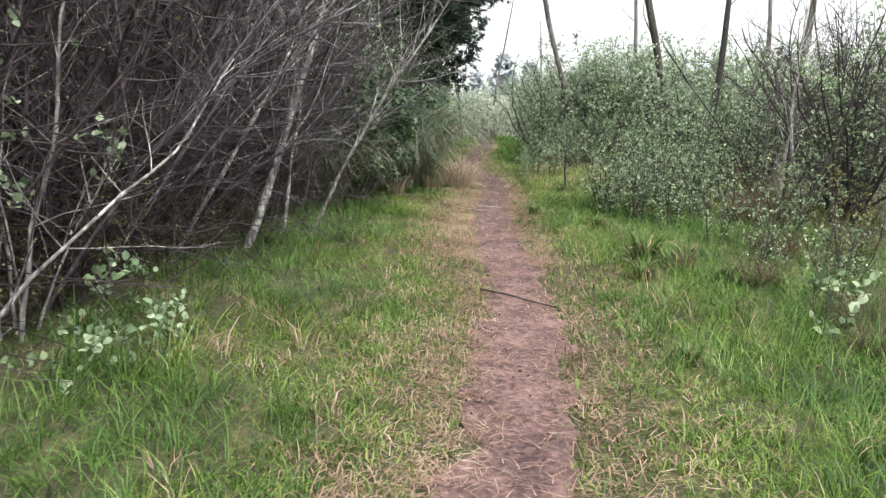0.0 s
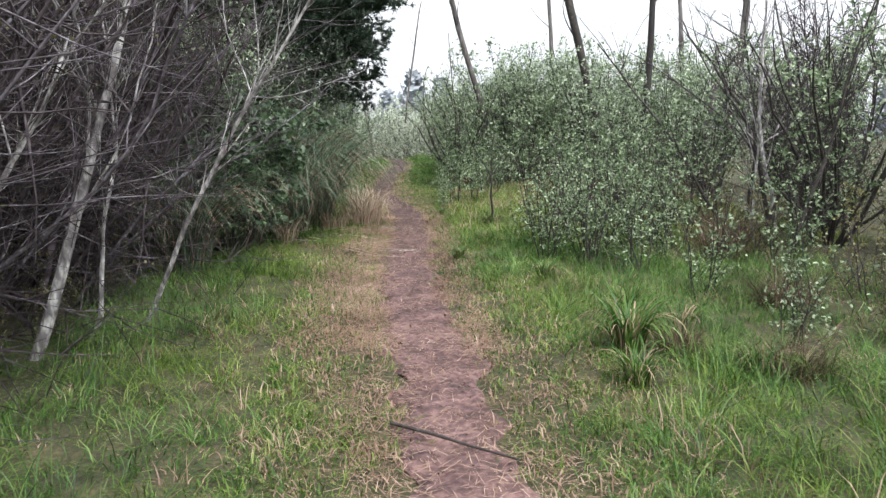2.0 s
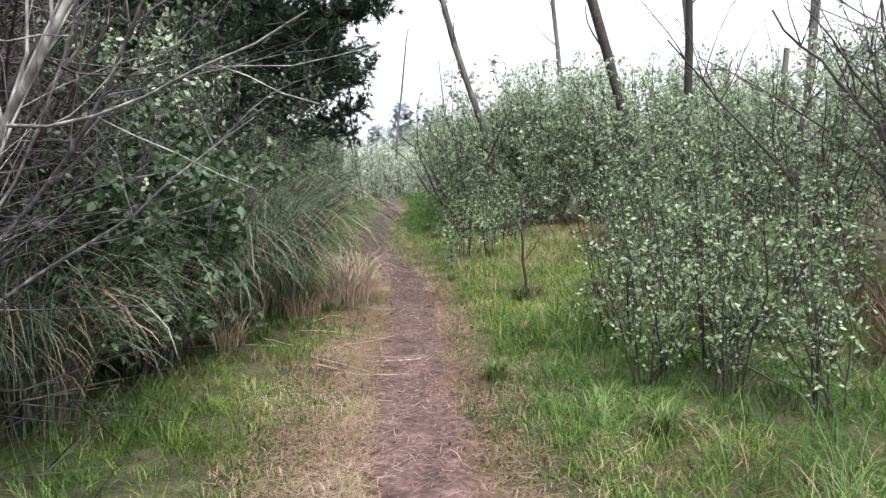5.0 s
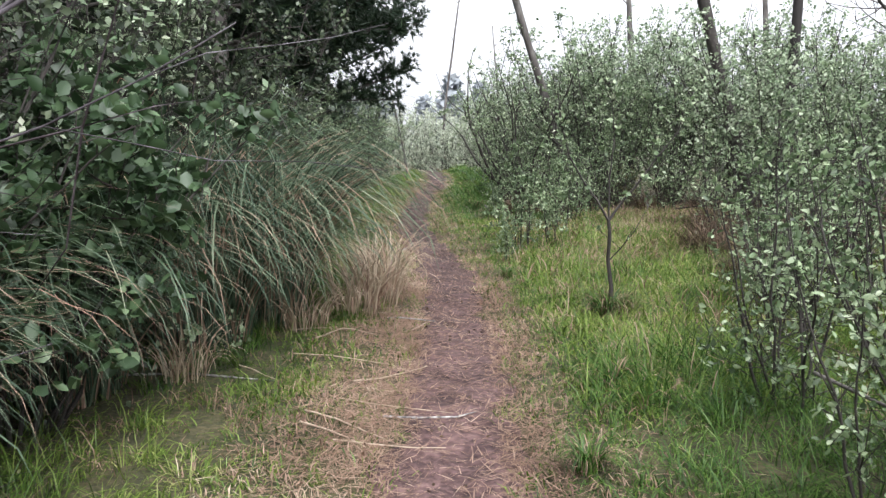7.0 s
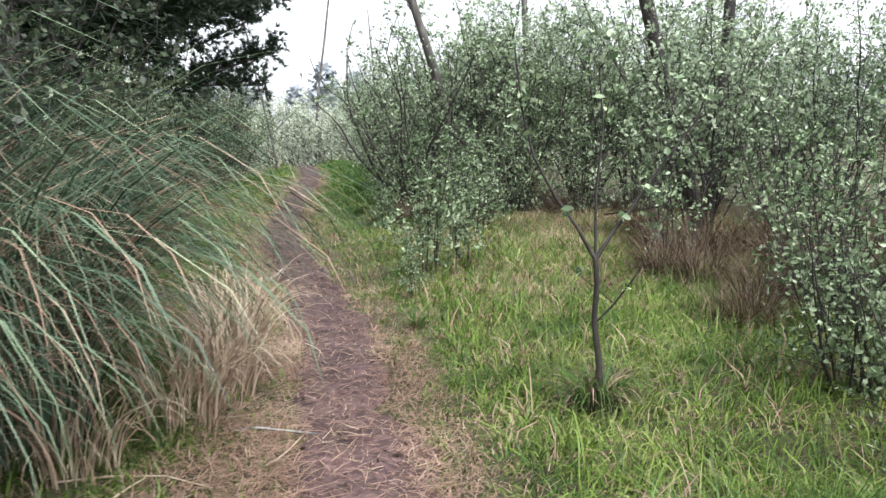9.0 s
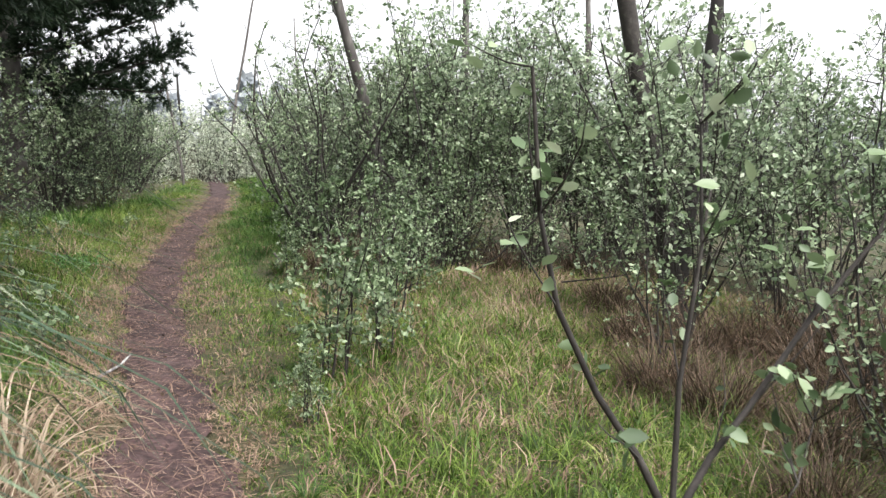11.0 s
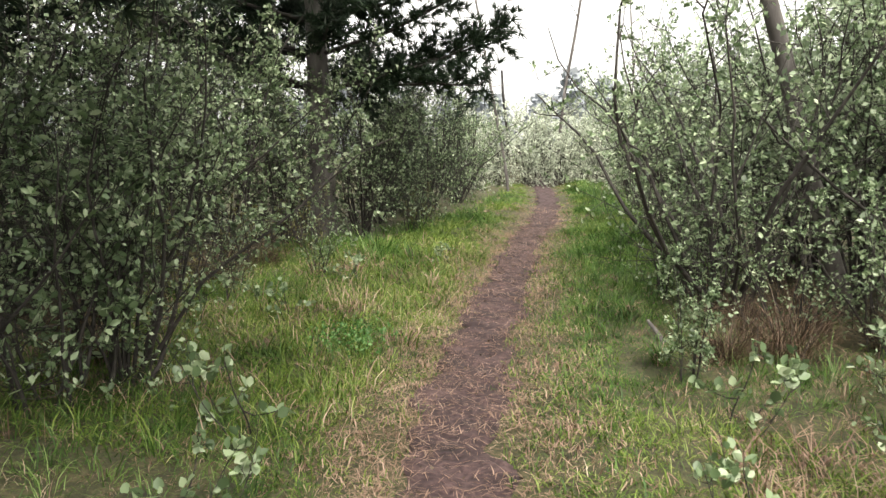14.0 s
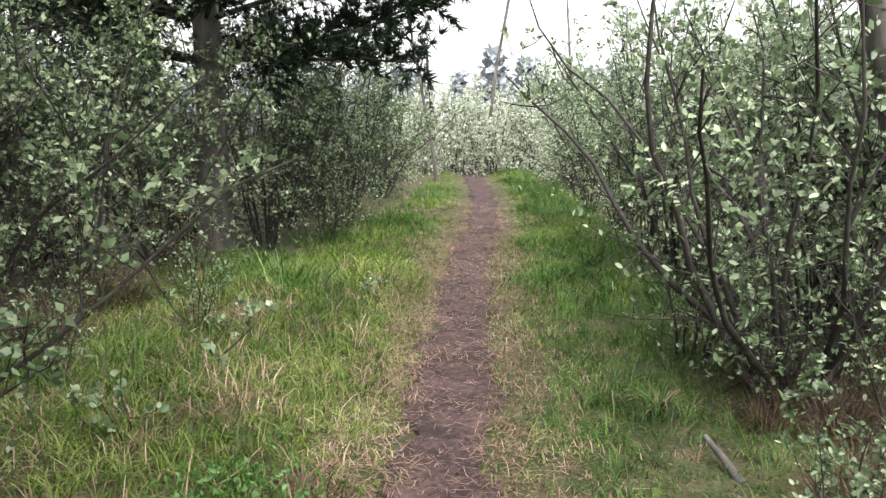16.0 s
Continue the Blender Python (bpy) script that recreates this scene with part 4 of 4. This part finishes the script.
yellow = ~straw & (tone < yellowness)
kinds = np.where(straw, 2, np.where(yellow, 1, 0))
grow = np.clip((d - 0.2) / 1.0, 0.22, 1.0) * (0.5 + 0.85 * patch(x, y, 1.7, 1.2)) * rng.uniform(0.45, 1.5, len(x)) * np.where(off < 0, 0.7, 0.78) * np.where(meadow > 0, 0.68, 1.0)
flop = rng.uniform(0, 2 * np.pi, len(x))
for kind_no, name, mat, hi, bend, label in ((0, "grass", GRASS_LUSH, 0.36, 2.6, "lush fresh green grass in loose tufts"), (1, "grass", GRASS_YELLOW, 0.25, 2.9, "yellow-green grass, partly trodden flat"), (2, "dry_grass", STRAW, 0.22, 2.9, "dry straw-coloured grass tufts")):
    pick = np.repeat(kinds == kind_no, K)
    n = int(pick.sum())
    dx, dy = rng.normal(0, 0.035, n), rng.normal(0, 0.035, n)
    px, py = np.repeat(x, K)[pick] + dx, np.repeat(y, K)[pick] + dy
    way = np.arctan2(dy + 0.045 * np.sin(np.repeat(flop, K)[pick]), dx + 0.045 * np.cos(np.repeat(flop, K)[pick])) + rng.normal(0, 0.5, n)
    s = Soup()
    blades(s, rng, px, py, ground_z(px, py) - 0.01, hi * np.repeat(grow, K)[pick] * rng.uniform(0.5, 1.35, n), bend * rng.uniform(0.2, 1.2, n), rng.uniform(0.0025, 0.0065, n) * np.where(py > 27, 1.9, 1.0), 3, way, 0.8)
    tagged(new(name, s.mesh(name, mat)), label, "grass", kind="stuff")

T, K = 15000, 5
y = 31.0 * rng.random(T) ** 1.15
off = np.where(rng.random(T) < 0.55, -1, 1) * (0.22 + 0.75 * rng.random(T) ** 0.8)
x, n = trail_x(y) + off, T * K
px, py = np.repeat(x, K) + rng.normal(0, 0.03, n), np.repeat(y, K) + rng.normal(0, 0.03, n)
shade = np.repeat(rng.random(T) + 0.5 * (np.abs(off) - 0.5) - 0.12 * ((y > 8.5) & (y < 17) & (off < 0)), K)
for name, pick, mat, label in (("short_grass", shade > 0.8, GRASS_LUSH, "short fresh green grass beside the path"), ("short_grass", (shade > 0.42) & (shade <= 0.8), GRASS_YELLOW, "short trodden yellow-green grass beside the path"), ("short_grass", shade <= 0.42, STRAW, "short dry bleached grass stubble beside the path")):
    s, m = Soup(), int(pick.sum())
    blades(s, rng, px[pick], py[pick], ground_z(px[pick], py[pick]) - 0.005, rng.uniform(0.03, 0.12, m), rng.uniform(0.8, 3.0, m), rng.uniform(0.004, 0.009, m), 2, None, 0.9)
    tagged(new(name, s.mesh(name, mat)), label, "grass", kind="stuff")

T, K = 10800, 8
y = rng.uniform(12.8, 23.2, T)
x = np.where(y > 21.6, 2.6, 1.4) + (6.0 - np.where(y > 21.6, 2.6, 1.4)) * rng.random(T)
glade = np.arange(T) >= 8300
y, x = np.where(glade, rng.uniform(21.0, 28.5, T), y), np.where(glade, rng.uniform(-3.3, -0.45, T), x)
dry = rng.random(T) < np.where(x < 0, 0.24, 0.14 + 0.2 * (y > 17.5) + 0.2 * (y > 20.5))
n, lift = T * K, np.repeat(rng.uniform(0.5, 1.4, T), K)
dx, dy = rng.normal(0, 0.045, n), rng.normal(0, 0.045, n)
px, py = np.repeat(x, K) + dx, np.repeat(y, K) + dy
for name, pick, mat, label in (("meadow_grass", ~np.repeat(dry, K), GRASS_YELLOW, "yellow-green matted grass of the clearings"), ("meadow_grass", np.repeat(dry, K), STRAW, "bleached dead grass of the clearings")):
    s, m = Soup(), int(pick.sum())
    blades(s, rng, px[pick], py[pick], ground_z(px[pick], py[pick]) - 0.01, 0.2 * lift[pick] * rng.uniform(0.5, 1.3, m), rng.uniform(0.8, 3.2, m), rng.uniform(0.004, 0.010, m), 3, np.arctan2(dy, dx)[pick] + rng.normal(0, 0.8, m), 0.7)
    tagged(new(name, s.mesh(name, mat)), label, "grass", kind="stuff")

n = 84000
y = 0.5 + 36 * rng.random(n) ** 1.1
side = np.where(rng.random(n) < 0.6, -1, 1)
off = side * np.abs(rng.normal(0.36, 0.17, n))
off = np.where((y > 8.5) & (y < 17) & (rng.random(n) < 0.4), rng.uniform(-1.0, 0.45, n), off)
off = np.where(rng.random(n) < 0.4, rng.normal(0, 0.5, n), off)
heap = rng.random(n) < 0.3
y = np.where(heap, rng.uniform(8.5, 17, n), y)
off = np.where(heap, np.where(rng.random(n) < 0.75, rng.triangular(-0.95, -0.3, -0.2, n), rng.uniform(0.2, 0.5, n)), off)
ragged = rng.random(n) < np.clip(1.45 * patch(trail_x(y) + off, y, 3.1, 0.4) + 0.25 - 0.7 * np.clip(np.abs(off) - 0.55, 0, 1), 0.12, 1)
y, off, n = y[ragged], off[ragged], int(ragged.sum())
x = trail_x(y) + off
s = Soup()
blades(s, rng, x, y, ground_z(x, y) + rng.uniform(0.008, 0.03, n), rng.uniform(0.02, 0.14, n), rng.uniform(-0.1, 0.35, n), rng.uniform(0.002, 0.006, n), 2, None, 1.5)
tagged(new("straw_litter", s.mesh("straw_litter", STRAW)), "scattered dry straw and stalk litter along the path", "litter", kind="stuff")
s = Soup()
n = 1300
y = 0.5 + 34 * rng.random(n)
x = trail_x(y) + rng.normal(0, 0.3, n)
leaves(s, rng, np.stack([x, y, ground_z(x, y) + 0.01], 1), 0.024, 0.0, 0.7, 0.3, 0.0)
tagged(new("leaf_litter", s.mesh("leaf_litter", BROWN_DEAD)), "small dead brown leaves and bark crumbs on the path", "litter", kind="stuff")
